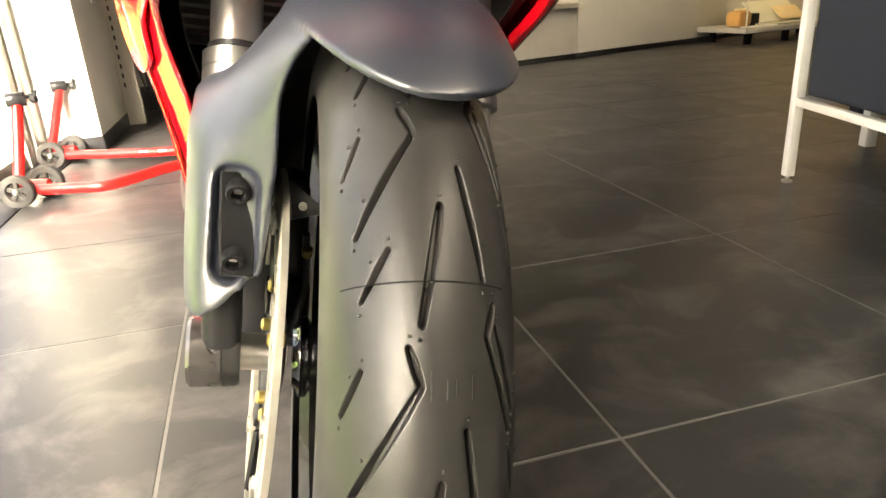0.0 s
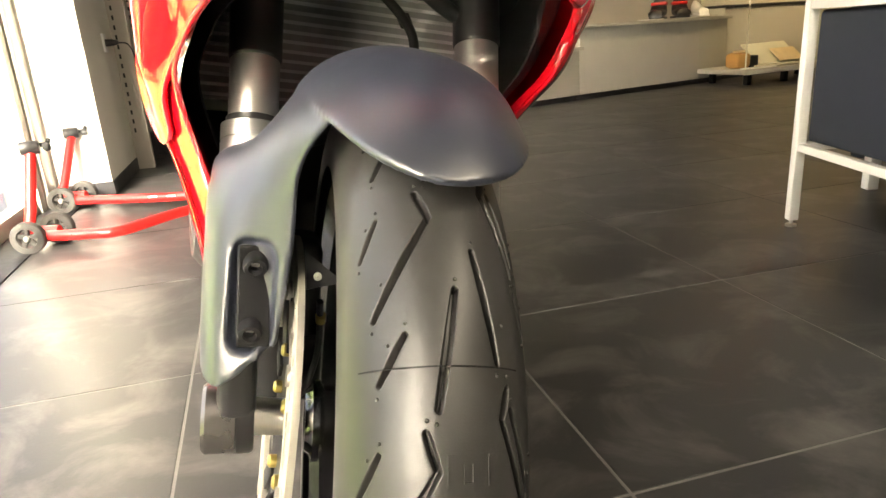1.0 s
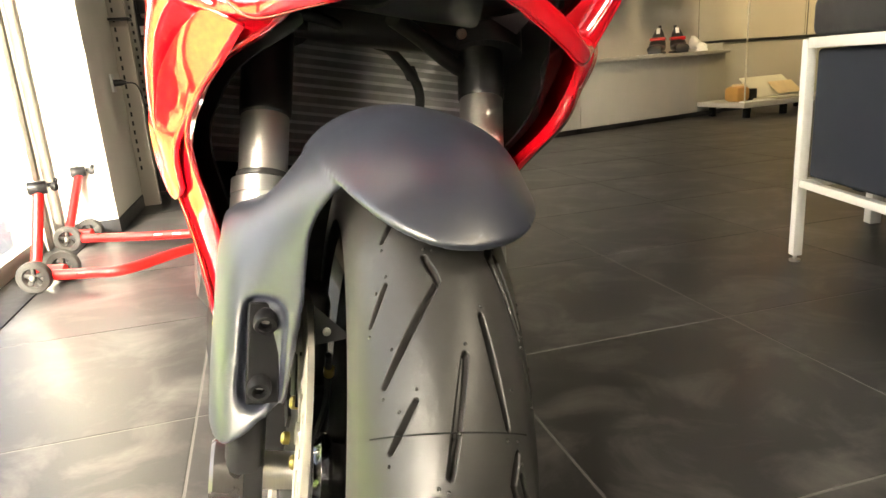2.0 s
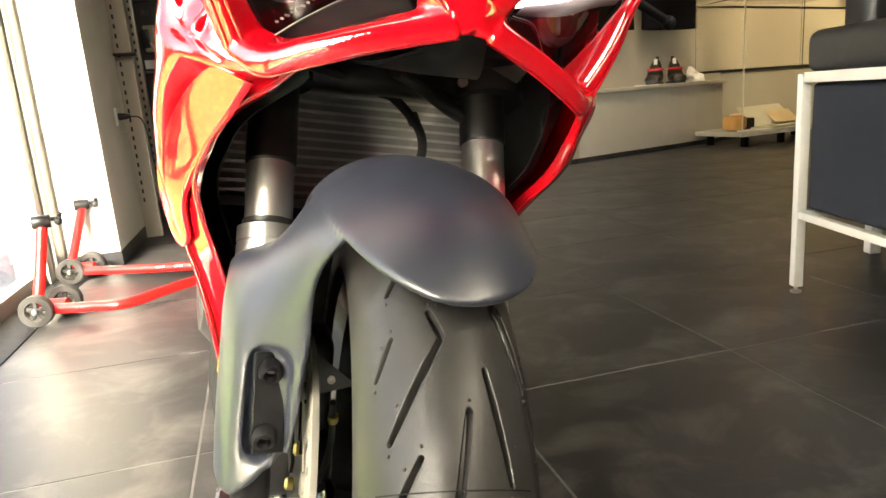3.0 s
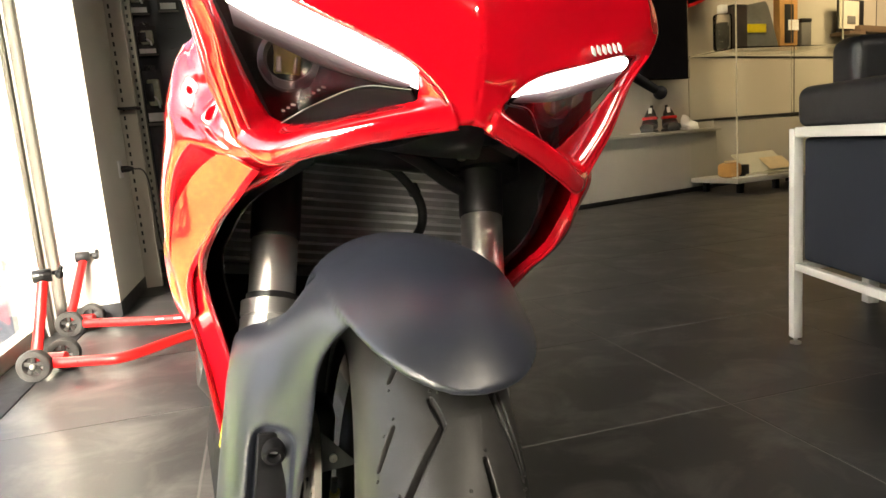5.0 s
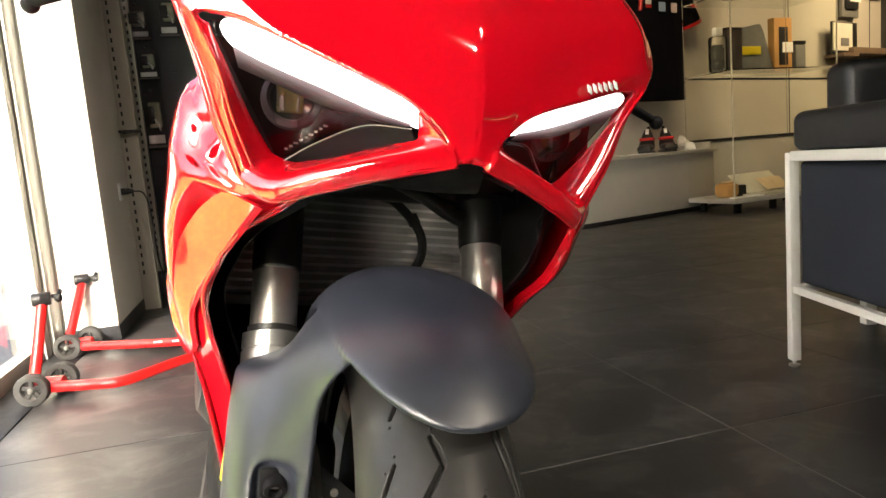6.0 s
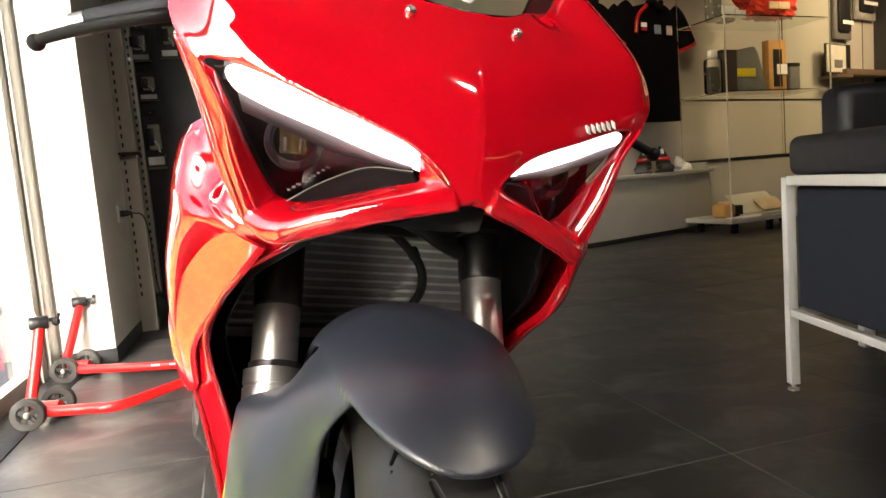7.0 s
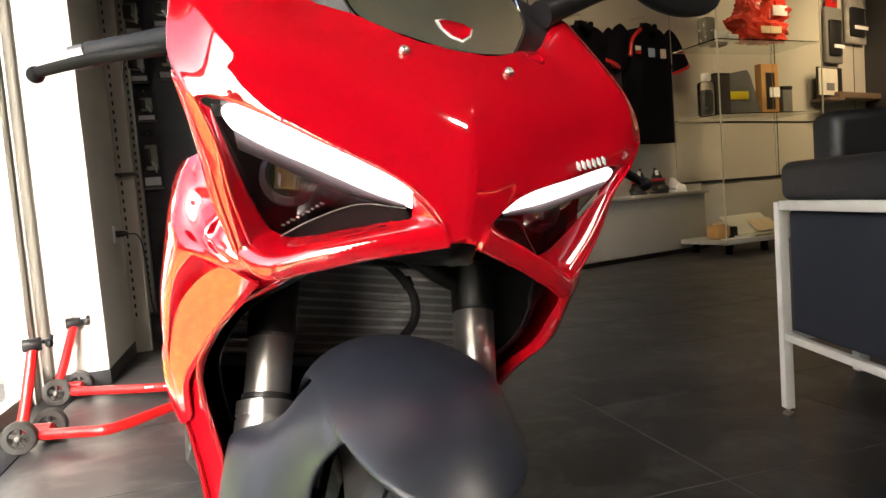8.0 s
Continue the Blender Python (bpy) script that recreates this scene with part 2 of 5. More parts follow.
def tube_bm(path, radius, sides=16, ends=True):
    """A round tube along a list of points; radius may be a list."""
    p = np.asarray(path, float)
    r = np.broadcast_to(np.asarray(radius, float), (len(p),))
    tan = np.gradient(p, axis=0)
    tan /= np.linalg.norm(tan, axis=1, keepdims=True) + 1e-12
    up = np.array([0.0, 0, 1]) if abs(tan[0][2]) < 0.9 else np.array([1.0, 0, 0])
    rings = []
    a = np.cross(tan[0], up)
    for q, t, rad in zip(p, tan, r):
        a = a - t * (a @ t)
        a /= np.linalg.norm(a)
        b = np.cross(t, a)
        ang = np.linspace(0, 2 * np.pi, sides, endpoint=False)
        rings.append(q + rad * (np.cos(ang)[:, None] * a + np.sin(ang)[:, None] * b))
    bm = grid_bm(np.array(rings), close_v=True)
    if ends:
        bm.verts.ensure_lookup_table()
        bm.faces.new(bm.verts[:sides])
        bm.faces.new(bm.verts[len(p) * sides - sides:])
    bmesh.ops.recalc_face_normals(bm, faces=bm.faces[:])
    return bm


def lathe_bm(profile, axis="x", steps=64, a0=0.0, a1=2 * np.pi):
    """Turns a profile of (along, radius) round an axis."""
    full = abs(a1 - a0 - 2 * np.pi) < 1e-6
    ang = np.linspace(a0, a1, steps, endpoint=not full)
    pr = np.asarray(profile, float)
    P = np.zeros((steps, len(pr), 3))
    k = {"x": (0, 1, 2), "y": (1, 2, 0), "z": (2, 0, 1)}[axis]
    P[:, :, k[0]] = pr[:, 0]
    P[:, :, k[1]] = np.cos(ang)[:, None] * pr[:, 1]
    P[:, :, k[2]] = np.sin(ang)[:, None] * pr[:, 1]
    bm = grid_bm(P, close_u=full)
    bmesh.ops.recalc_face_normals(bm, faces=bm.faces[:])
    return bm


def join_bm(*bms):
    out = bmesh.new()
    for b in bms:
        me = bpy.data.meshes.new("tmp")
        b.to_mesh(me)
        out.from_mesh(me)
        b.free()
        bpy.data.meshes.remove(me)
    return out


def moved(bm, m):
    bmesh.ops.transform(bm, matrix=m, verts=bm.verts[:])
    if m.determinant() < 0:
        bmesh.ops.reverse_faces(bm, faces=bm.faces[:])
    return bm


def part(name, bm, material, parent=None, label="", smooth=True, m=None):
    """Links a bmesh as one mesh object."""
    if m is not None:
        moved(bm, m)
    me = bpy.data.meshes.new(name)
    bm.to_mesh(me)
    bm.free()
    me.materials.append(material)
    if smooth:
        me.polygons.foreach_set("use_smooth", [True] * len(me.polygons))
        me.set_sharp_from_angle(angle=radians(38))
    ob = new(name, me)
    if parent is not None:
        ob.parent = parent
    if label:
        ob["label"] = label
    return ob


def thing(name, label, category, m=None, group="", kind=""):
    e = new(name)
    e.empty_display_size = 0.1
    if m is not None:
        e.matrix_world = m
    return tagged(e, label, category, group, kind)


def beam_bm(a, b, w, d=None, bevel=0.002):
    """A square bar from a to b."""
    a, b = Vector(a), Vector(b)
    v = b - a
    bm = bm_box(w, d or w, v.length, (0, 0, v.length / 2), bevel)
    q = v.to_track_quat("Z", "Y") if abs(v.normalized().z) < 0.999 else Euler((0, 0, 0) if v.z > 0 else (math.pi, 0, 0)).to_quaternion()
    return moved(bm, Matrix.Translation(a) @ q.to_matrix().to_4x4())


def fused(name, bms, voxel, rounds, material, parent, label="", m=None):
    """Melts overlapping shells into one moulded piece with soft joins."""
    bm = join_bm(*bms)
    me = bpy.data.meshes.new("tmp")
    bm.to_mesh(me)
    bm.free()
    tmp = new("tmp", me)
    r = tmp.modifiers.new("melt", "REMESH")
    r.mode, r.voxel_size = "VOXEL", voxel
    sm = tmp.modifiers.new("soften", "SMOOTH")
    sm.factor, sm.iterations = 0.5, rounds
    dg = bpy.context.evaluated_depsgraph_get()
    dg.update()
    out = bpy.data.meshes.new_from_object(tmp.evaluated_get(dg))
    bpy.data.objects.remove(tmp)
    bpy.data.meshes.remove(me)
    out.name = name
    if m is not None:
        out.transform(m)
    out.materials.clear()
    out.materials.append(material)
    out.polygons.foreach_set("use_smooth", [True] * len(out.polygons))
    ob = new(name, out)
    ob.parent = parent
    if label:
        ob["label"] = label
    return ob


# ---- the showroom ----
def poly_prism(pts, z0, z1):
    bm = bmesh.new()
    lo = [bm.verts.new((p[0], p[1], z0)) for p in pts]
    hi = [bm.verts.new((p[0], p[1], z1)) for p in pts]
    bm.faces.new(lo[::-1])
    bm.faces.new(hi)
    n = len(pts)
    for i in range(n):
        bm.faces.new((lo[i], lo[(i + 1) % n], hi[(i + 1) % n], hi[i]))
    bmesh.ops.recalc_face_normals(bm, faces=bm.faces[:])
    return bm


def wall_between(name, a, b, thick, z0, z1, material, label):
    a, b = Vector(a[:2]), Vector(b[:2])
    n = Vector((-(b - a).y, (b - a).x)).normalized() * thick
    ob = part(name, poly_prism([a, b, b + n, a + n], z0, z1), material, None, "", smooth=False)
    return tagged(ob, label, "wall", kind="structure")


HEIGHT = 3.6
# floor bed (grout) and ground
ground = tagged(part("ground", bm_box(400, 400, 0.1, (0, 0, -0.16)), GRASS, smooth=False), "sunlit green lawn outside the showroom", "ground", kind="structure")
floor = tagged(part("floor", poly_prism([rm(-1.3, -4.5), rm(7, -4.5), rm(9, 11.5), rm(-1.05, 11.5), rm(-3, 2.95), rm(-1.3, 2.95)], -0.1, -0.0009), GROUT, smooth=False), "anthracite porcelain tiled showroom floor with pale joints", "floor", kind="structure")
# ceiling, east and rear walls are unseen; dark to hold back bounced light
ceiling = tagged(part("ceiling", poly_prism([rm(-1.2, -4.8), rm(9.3, -4.8), rm(9.3, 11.8), rm(-1.2, 11.8)], HEIGHT, HEIGHT + 0.15), CEIL, smooth=False), "plain dark grey painted ceiling", "ceiling", kind="structure")
wall_between("wall_east", rm(9, 11.5), rm(9, -4.5), -0.2, 0, HEIGHT, DARKWALL, "plain dark grey painted wall")
wall_between("wall_far", rm(9.25, 11.5), rm(-1.25, 11.5), 0.2, 0, HEIGHT, WALL, "plain warm grey painted far wall")
wall_between("wall_rear", rm(-1.25, -4.5), rm(9.25, -4.5), -0.2, 0, HEIGHT, DARKWALL, "plain dark grey wall behind the visitor")
# floor tiles, each a shallow slab with eased edges
T = 0.627
TILE_BM_SIZE = T - 0.004


def build_tiles():
    bm = bm_box(TILE_BM_SIZE, TILE_BM_SIZE, 0.012, (0, 0, -0.006), 0.0012, 1)
    me = bpy.data.meshes.new("floor_tile")
    bm.to_mesh(me)
    bm.free()
    me.materials.append(TILE)
    for i in range(-3, 14):
        for j in range(-8, 18):
            a, b = 0.299 + T * (i + 0.5), 0.255 + T * (j + 0.5)
            if a - T / 2 < -0.95 and b < 2.9 and a + T / 2 < -0.9:
                continue
            if a < -3.0 + T / 2 or a > 9 - T / 2 or b > 11.5 - T / 2 or b < -4.5 + T / 2:
                continue
            ob = new("floor_tile", me)
            ob.matrix_world = Matrix.Translation(rm(a, b)) @ Matrix.Rotation(ROOM, 4, "Z")
            ob.parent = floor


ROOMROT = Matrix.Rotation(ROOM, 4, "Z")


def rbox(name, a0, a1, b0, b1, z0, z1, material, parent=None, bevel=0.0, label=""):
    """A box given in the room's axes."""
    bm = bm_box(a1 - a0, b1 - b0, z1 - z0, ((a0 + a1) / 2, (b0 + b1) / 2, (z0 + z1) / 2), bevel)
    return part(name, bm, material, parent, label, smooth=bool(bevel), m=ROOMROT)


# street side: glass front with posts, threshold and pillar
tagged(rbox("threshold", -1.08, -0.93, -4.5, 2.90, -0.05, 0.004, MATTBLACK), "dark stone threshold along the glass front", "threshold", kind="structure")
pillar = tagged(rbox("pillar", -1.055, -0.815, 2.93, 3.66, 0.07, HEIGHT, PILLARPAINT, None, 0.004), "white painted pillar beside the glass front", "pillar", kind="structure")
tagged(rbox("baseboard", -1.052, -0.812, 2.927, 3.66, 0.0, 0.07, SKIRT), "dark grey skirting round the pillar", "baseboard", kind="structure")
wall_between("wall_west", rm(-1.055, 3.66), rm(-1.055, 11.5), 0.15, 0, HEIGHT, WALL, "warm grey wall behind the pillar")


WINTOP = 2.7


def glass_front(name, p0, p1, posts):
    """A run of full-height panes with metal posts from p0 to p1."""
    w = thing(name, "full-height shop window with slim metal posts", "window", kind="structure")
    p0, p1 = Vector(p0), Vector(p1)
    d = (p1 - p0).normalized()
    ang = math.atan2(d.y, d.x)
    rot = Matrix.Translation(p0) @ Matrix.Rotation(ang, 4, "Z")
    L = (p1 - p0).length
    for k in range(posts + 1):
        part("post", bm_box(0.07, 0.10, WINTOP, (L * k / posts, 0, WINTOP / 2), 0.004), WINFRAME, w, m=rot)
    for k in range(posts):
        part("bottom_rail", bm_box(L / posts - 0.07, 0.07, 0.07, (L * (k + 0.5) / posts, 0, 0.035), 0.003), WINFRAME, w, m=rot)
        pane = part("pane", bm_box(L / posts - 0.075, 0.012, WINTOP - 0.08, (L * (k + 0.5) / posts, 0, WINTOP / 2 + 0.035)), GLASS, w, smooth=False, m=rot)
        pane.visible_shadow = False
    return w


glass_front("window_1", rm(-1.115, -2.05), rm(-1.115, 2.74), 3)
# unseen walls added to narrow and lower the glass, cutting incoming light
wall_between("wall_shade_side", rm(-1.06, -2.09), rm(-1.06, -4.5), -0.12, 0, HEIGHT, DARKWALL, "unseen dark grey wall beside the shop window, added to limit its light")
tagged(rbox("wall_shade_top", -1.18, -1.06, -2.09, 2.93, WINTOP, HEIGHT, DARKWALL), "unseen dark grey wall above the shop window, added to limit its light", "wall", kind="structure")
tagged(rbox("pavement", -1.38, -1.19, -8.0, 12.0, -0.2, -0.02, PAVE), "pale concrete strip outside the shop window", "pavement", kind="structure")

tagged(rbox("window_post", -1.21, -1.050, 2.785, 2.9295, 0.0, WINTOP, WINFRAME, None, 0.006), "wide beige metal post between window and pillar", "post", kind="structure")
tagged(rbox("trim", -1.235, -1.205, 2.80, 2.90, 0.0, WINTOP, SKIRT), "dark seal along the window post", "trim", kind="structure")
tagged(rbox("window_sill", -1.19, -1.0805, -2.05, 2.78, -0.02, 0.012, PILLARPAINT), "pale sill under the shop window", "sill", kind="structure")

# pegboard display behind the pillar
peg = thing("display_wall", "dark steel pegboard display with hanging packs", "display")
part("back_panel", moved(bm_box(0.95, 0.03, 2.3, (-0.355, 4.42, 1.25), 0.002), ROOMROT), PEG, peg)
part("upright", moved(bm_box(0.05, 0.06, 2.35, (-0.80, 4.37, 1.2), 0.003), ROOMROT), WINFRAME, peg)
part("plinth", moved(bm_box(0.95, 0.25, 0.14, (-0.355, 4.32, 0.07), 0.003), ROOMROT), SKIRT, peg)

# low cabinets along the right-hand wall
CAB0, CABROT = Vector((0.858, 5.193, 0)), math.atan2(0.53, 0.848)
CABM = Matrix.Translation(CAB0) @ Matrix.Rotation(CABROT, 4, "Z")     # x along, y away from the visitor
tagged(part("wall_north", bm_box(11.0, 0.2, HEIGHT, (3.2, 0.56, HEIGHT / 2)), WALL, None, "", False, CABM), "warm grey panelled wall behind the low cabinets", "wall", kind="structure")


def low_cabinet(x0, x1, h):
    c = thing("low_cabinet", "pale laminate low display cabinet against the wall", "cabinet", group="low cabinets")
    part("body", bm_box(x1 - x0 - 0.004, 0.44, h - 0.05, ((x0 + x1) / 2, 0.225, 0.05 + (h - 0.05) / 2), 0.003), CABWHITE, c, m=CABM)
    part("plinth", bm_box(x1 - x0 - 0.01, 0.40, 0.045, ((x0 + x1) / 2, 0.24, 0.0225)), SKIRT, c, smooth=False, m=CABM)
    part("top", bm_box(x1 - x0 + 0.0, 0.50, 0.03, ((x0 + x1) / 2, 0.2, h + 0.015), 0.003), CABWHITE, c, m=CABM)
    return c


low_cabinet(-1.6, 0.44, 0.42)
low_cabinet(0.44, 2.45, 0.60)

# the armchair with a square-tube frame
def armchair():
    c = thing("armchair", "black leather armchair with a silver square-tube frame", "armchair")
    x, y0, y1 = 1.044, 1.494, 0.556
    W = 0.029
    part("leg", bm_box(W, W, 0.63, (x, y0, 0.335), 0.003), FRAMEMETAL, c)
    part("leg", bm_box(W, W, 0.63, (x, y1, 0.335), 0.003), FRAMEMETAL, c)
    part("leg", bm_box(W, W, 0.63, (x + 0.75, y0, 0.335), 0.003), FRAMEMETAL, c)
    for p in ((x, y0), (x, y1), (x + 0.75, y0)):
        part("foot", lathe_bm([(0.0, 0.001), (0.0, 0.016), (0.006, 0.016), (0.008, 0.006), (0.022, 0.006)], "z", 20), STEEL, c, m=Matrix.Translation((*p, 0)))
    part("top_rail", bm_box(W - 0.002, y0 - y1 - W, W, (x, (y0 + y1) / 2, 0.640), 0.003), FRAMEMETAL, c)
    part("top_rail", bm_box(0.71, W - 0.002, W, (x + 0.375, y0, 0.640), 0.003), FRAMEMETAL, c)
    part("low_rail", bm_box(W - 0.006, y0 - y1 - W, W - 0.006, (x, (y0 + y1) / 2, 0.243), 0.003), FRAMEMETAL, c)
    part("low_rail", bm_box(0.71, W - 0.006, W - 0.006, (x + 0.375, y0, 0.243), 0.003), FRAMEMETAL, c)
    part("side_panel", bm_box(0.10, y0 - y1 - W - 0.006, 0.362, (x + 0.062, (y0 + y1) / 2, 0.442), 0.012, 3), PANEL, c)
    part("arm_pad", bm_box(0.20, y0 - y1 + 0.02, 0.115, (x + 0.095, (y0 + y1) / 2 - 0.01, 0.709), 0.03, 4), LEATHER, c)
    part("seat", bm_box(0.58, 0.8, 0.2, (x + 0.45, (y0 + y1) / 2, 0.36), 0.04, 4), LEATHER, c)
    return c


armchair()


# trees across the lawn, mirrored in the red paint
def tree(a, b, h, spread, seed):
    rng = random.Random(seed)
    t = thing("tree", "leafy green tree beyond the lawn outside", "tree", Matrix.Translation(rm(a, b)), group="trees outside")
    part("trunk", tube_bm([(0, 0, -0.15), (0.05, 0, h * 0.25), (0, 0.08, h * 0.6)], [0.16, 0.12, 0.05], 10), BARK, t)
    clumps = [(Vector((rng.gauss(0, 0.45), rng.gauss(0, 0.45), 0)) * spread + Vector((0, 0, h * rng.uniform(0.18, 0.88))), rng.uniform(0.35, 0.75)) for _ in range(26)]
    verts, faces = [], []
    for c, r in clumps:
        for _ in range(60):
            d = Vector((rng.gauss(0, 1), rng.gauss(0, 1), rng.gauss(0, 0.8))).normalized() * r * rng.uniform(0.6, 1.1)
            u = Vector((rng.gauss(0, 1), rng.gauss(0, 1), rng.gauss(0, 1))).normalized() * 0.16
            v = u.orthogonal().normalized() * 0.10
            k = len(verts)
            p = c + d
            verts += [p - u, p + v, p + u, p - v]
            faces.append((k, k + 1, k + 2, k + 3))
    me = bpy.data.meshes.new("crown")
    me.from_pydata(verts, [], faces)
    me.materials.append(LEAF)
    crown = new("crown", me)
    crown.parent = t
    return t


for k in range(16):
    tree(-11.0 - 2.6 * ((k * 7) % 5) / 4, -17.0 + 2.3 * k, 3.0 + 1.6 * ((k * 5) % 7) / 6, 1.7, k)


# housings added under the ceiling for the unseen wall and nose spots
def spot_housing(eye, aim):
    s = thing("spot_housing", "small black housing added round an unseen spot lamp", "lamp", group="ceiling spotlights")
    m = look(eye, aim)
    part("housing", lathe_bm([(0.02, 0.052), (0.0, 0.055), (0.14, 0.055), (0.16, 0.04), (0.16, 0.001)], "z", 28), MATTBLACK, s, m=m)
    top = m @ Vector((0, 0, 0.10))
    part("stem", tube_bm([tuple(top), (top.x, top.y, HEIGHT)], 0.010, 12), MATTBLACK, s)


for eye, aim, power in WALL_FILLS + AISLE:
    spot_housing(eye, aim)

# ---- the motorcycle ----
BIKE = Matrix.Translation((-0.1135, 0, 0)) @ Matrix.Rotation(radians(21.54), 4, "Z") @ Matrix.Rotation(radians(10.27), 4, "Y")
FRONT = Matrix.Translation((-0.006, 0.072, 0.298)) @ Matrix.Rotation(radians(-7.5), 4, "Z")   # axle frame, inside the bike's
WHEEL = FRONT @ Matrix.Translation((0.0065, 0, 0)) @ Matrix.Rotation(radians(-2.5), 4, "Z")
MIRROR = Matrix.Diagonal((-1, 1, 1, 1))
bike = thing("motorcycle", "red sport motorcycle leaning on its side stand, running lights on", "motorcycle", BIKE)

# front wheel
R0, RP, HW = 0.300, 0.060, 0.0545
PERIOD = 26.15
# grooves of one pattern length: half width and depth in mm, then (degrees, mm across) points
GROOVES = [
    (2.4, 5.5, [(36.3, -17.4), (39.8, -10.8), (50.9, -48.5)]),
    (1.9, 5.0, [(38.5, -44.6), (43.0, -58.2)]),
    (1.9, 5.0, [(52.9, -28.5), (57.8, -44.8)]),
    (2.6, 5.5, [(48.5, 1.6), (60.3, -10.6)]),
    (2.4, 5.5, [(43.9, 14.8), (55.7, 26.6)]),
    (2.2, 5.0, [(34.3, 36.0), (43.0, 54.5)]),
    (2.4, 5.5, [(58.2, 33.6), (61.3, 28.0), (71.0, 50.0)]),
    (1.8, 5.0, [(47.0, 52.0), (51.6, 60.0)]),
]


def tyre_point(th, s, drop=0.0):
    """A point of the tread: th forward from the top, s across, along the surface."""
    ph = s / RP
    r = R0 - RP + (RP - drop) * np.cos(ph)
    x = (HW - drop) * np.sin(ph)
    return np.stack([x, -r * np.sin(th), r * np.cos(th)], -1)


def groove_depth(TH, S):
    arc = TH * R0 * 1000
    s = S * 1000
    depth = np.zeros_like(arc)
    for hw, d, pts in GROOVES:
        for k in range(-3, 4):
            p = [(radians(a + k * PERIOD) * R0 * 1000, x) for a, x in pts]
            for i, ((a0, x0), (a1, x1)) in enumerate(zip(p, p[1:])):
                va, vx = a1 - a0, x1 - x0
                t = np.clip(((arc - a0) * va + (s - x0) * vx) / (va * va + vx * vx), 0, 1)
                dist = np.hypot(arc - a0 - t * va, s - x0 - t * vx)
                w = hw * (0.55 + 0.45 * np.sin(np.pi * np.clip(t * 0.8 + 0.1, 0, 1)))
                f = np.clip((0.86 * w + 0.8 - dist) / 1.6, 0, 1)
                depth = np.maximum(depth, 1.25 * d * f * f * (3 - 2 * f))
    return depth / 1000


def tyre():
    th = np.concatenate([np.radians(np.linspace(-2, 104, 980)), np.radians(np.linspace(104, 358, 90))[1:-1]])
    s = np.concatenate([np.linspace(-0.108, -0.072, 10)[:-1], np.linspace(-0.072, 0.072, 321), np.linspace(0.072, 0.108, 10)[1:]])
    TH, S = np.meshgrid(th, s, indexing="ij")
    D = np.where((TH < radians(103)) & (TH > radians(-1)), groove_depth(TH, S), 0.0)
    P = tyre_point(TH, S, D)
    n, m = TH.shape
    idx = np.arange(n * m).reshape(n, m)
    nxt = np.roll(idx, -1, axis=0)
    faces = np.stack([idx[:, :-1], idx[:, 1:], nxt[:, 1:], nxt[:, :-1]], -1).reshape(-1, 4)
    me = bpy.data.meshes.new("tyre")
    me.from_pydata(P.reshape(-1, 3).tolist(), [], faces.tolist())
    me.transform(WHEEL)
    me.materials.append(RUBBER)
    me.polygons.foreach_set("use_smooth", [True] * len(me.polygons))
    ob = new("tyre", me)
    ob.parent = bike
    ob["label"] = "black sport tyre with slanted grooves"
    return ob


tyre_ob = tyre()


def nub(th, s, r=0.0011):
    p = tyre_point(np.array(radians(th)), np.array(s / 1000.0))
    bm = bmesh.new()
    bmesh.ops.create_uvsphere(bm, u_segments=8, v_segments=6, radius=r, matrix=Matrix.Translation(p))
    return bm


random.seed(4)
nubs = []
for hw, d, pts in GROOVES:
    for k in (-1, 0, 1):
        for (a, x), (da, dx) in zip((pts[0], pts[-1], pts[-1]), ((-1.2, 0.5), (1.3, -1.0), (-4.0, 6.0))):
            if 25 < a + k * PERIOD < 95:
                nubs.append(nub(a + da + k * PERIOD, x + dx))
stuff = part("moulding_nub", join_bm(*nubs), RUBBER, tyre_ob, "tiny rubber moulding nubs", m=WHEEL)
stuff["kind"] = "stuff"
# moulded wear mark: thin raised ribs
for a0, a1, s0, s1 in ((64.4, 67.2, -5.8, -5.1), (64.4, 67.2, 17.6, 18.3), (65.2, 67.0, 3.0, 3.7), (65.2, 67.0, 8.0, 8.7), (66.8, 67.05, 3.7, 8.0), (64.4, 64.6, -5.1, -1.0)):
    A, S = np.meshgrid(np.radians(np.linspace(a0, a1, 6)), np.linspace(s0, s1, 3) / 1000, indexing="ij")
    part("wear_mark", shell_bm(tyre_point(A, S, -0.0006), 0.0012), RUBBER, tyre_ob, m=WHEEL)

A, S = np.meshgrid(np.radians([56.12, 56.2, 56.28]), np.linspace(-60, 44, 40) / 1000, indexing="ij")
part("mould_seam", shell_bm(tyre_point(A, S, -0.0003), 0.0008), GROOVE, tyre_ob, "faint mould seam across the tread", m=WHEEL)
rim = part("rim", lathe_bm([(-0.046, 0.214), (-0.044, 0.224), (-0.038, 0.214), (-0.03, 0.20), (0.03, 0.20), (0.038, 0.214), (0.044, 0.224), (0.046, 0.214), (0.036, 0.194), (-0.036, 0.194), (-0.046, 0.214)], "x", 96), GLOSSBLACK, tyre_ob, "black cast wheel rim", m=WHEEL)
hub = part("hub", lathe_bm([(-0.062, 0.012), (-0.062, 0.026), (-0.058, 0.030), (-0.056, 0.036), (-0.050, 0.036), (-0.046, 0.030), (-0.020, 0.030), (-0.016, 0.034), (0.016, 0.034), (0.05, 0.03), (0.05, 0.012)], "x", 40), GLOSSBLACK, tyre_ob, m=WHEEL)
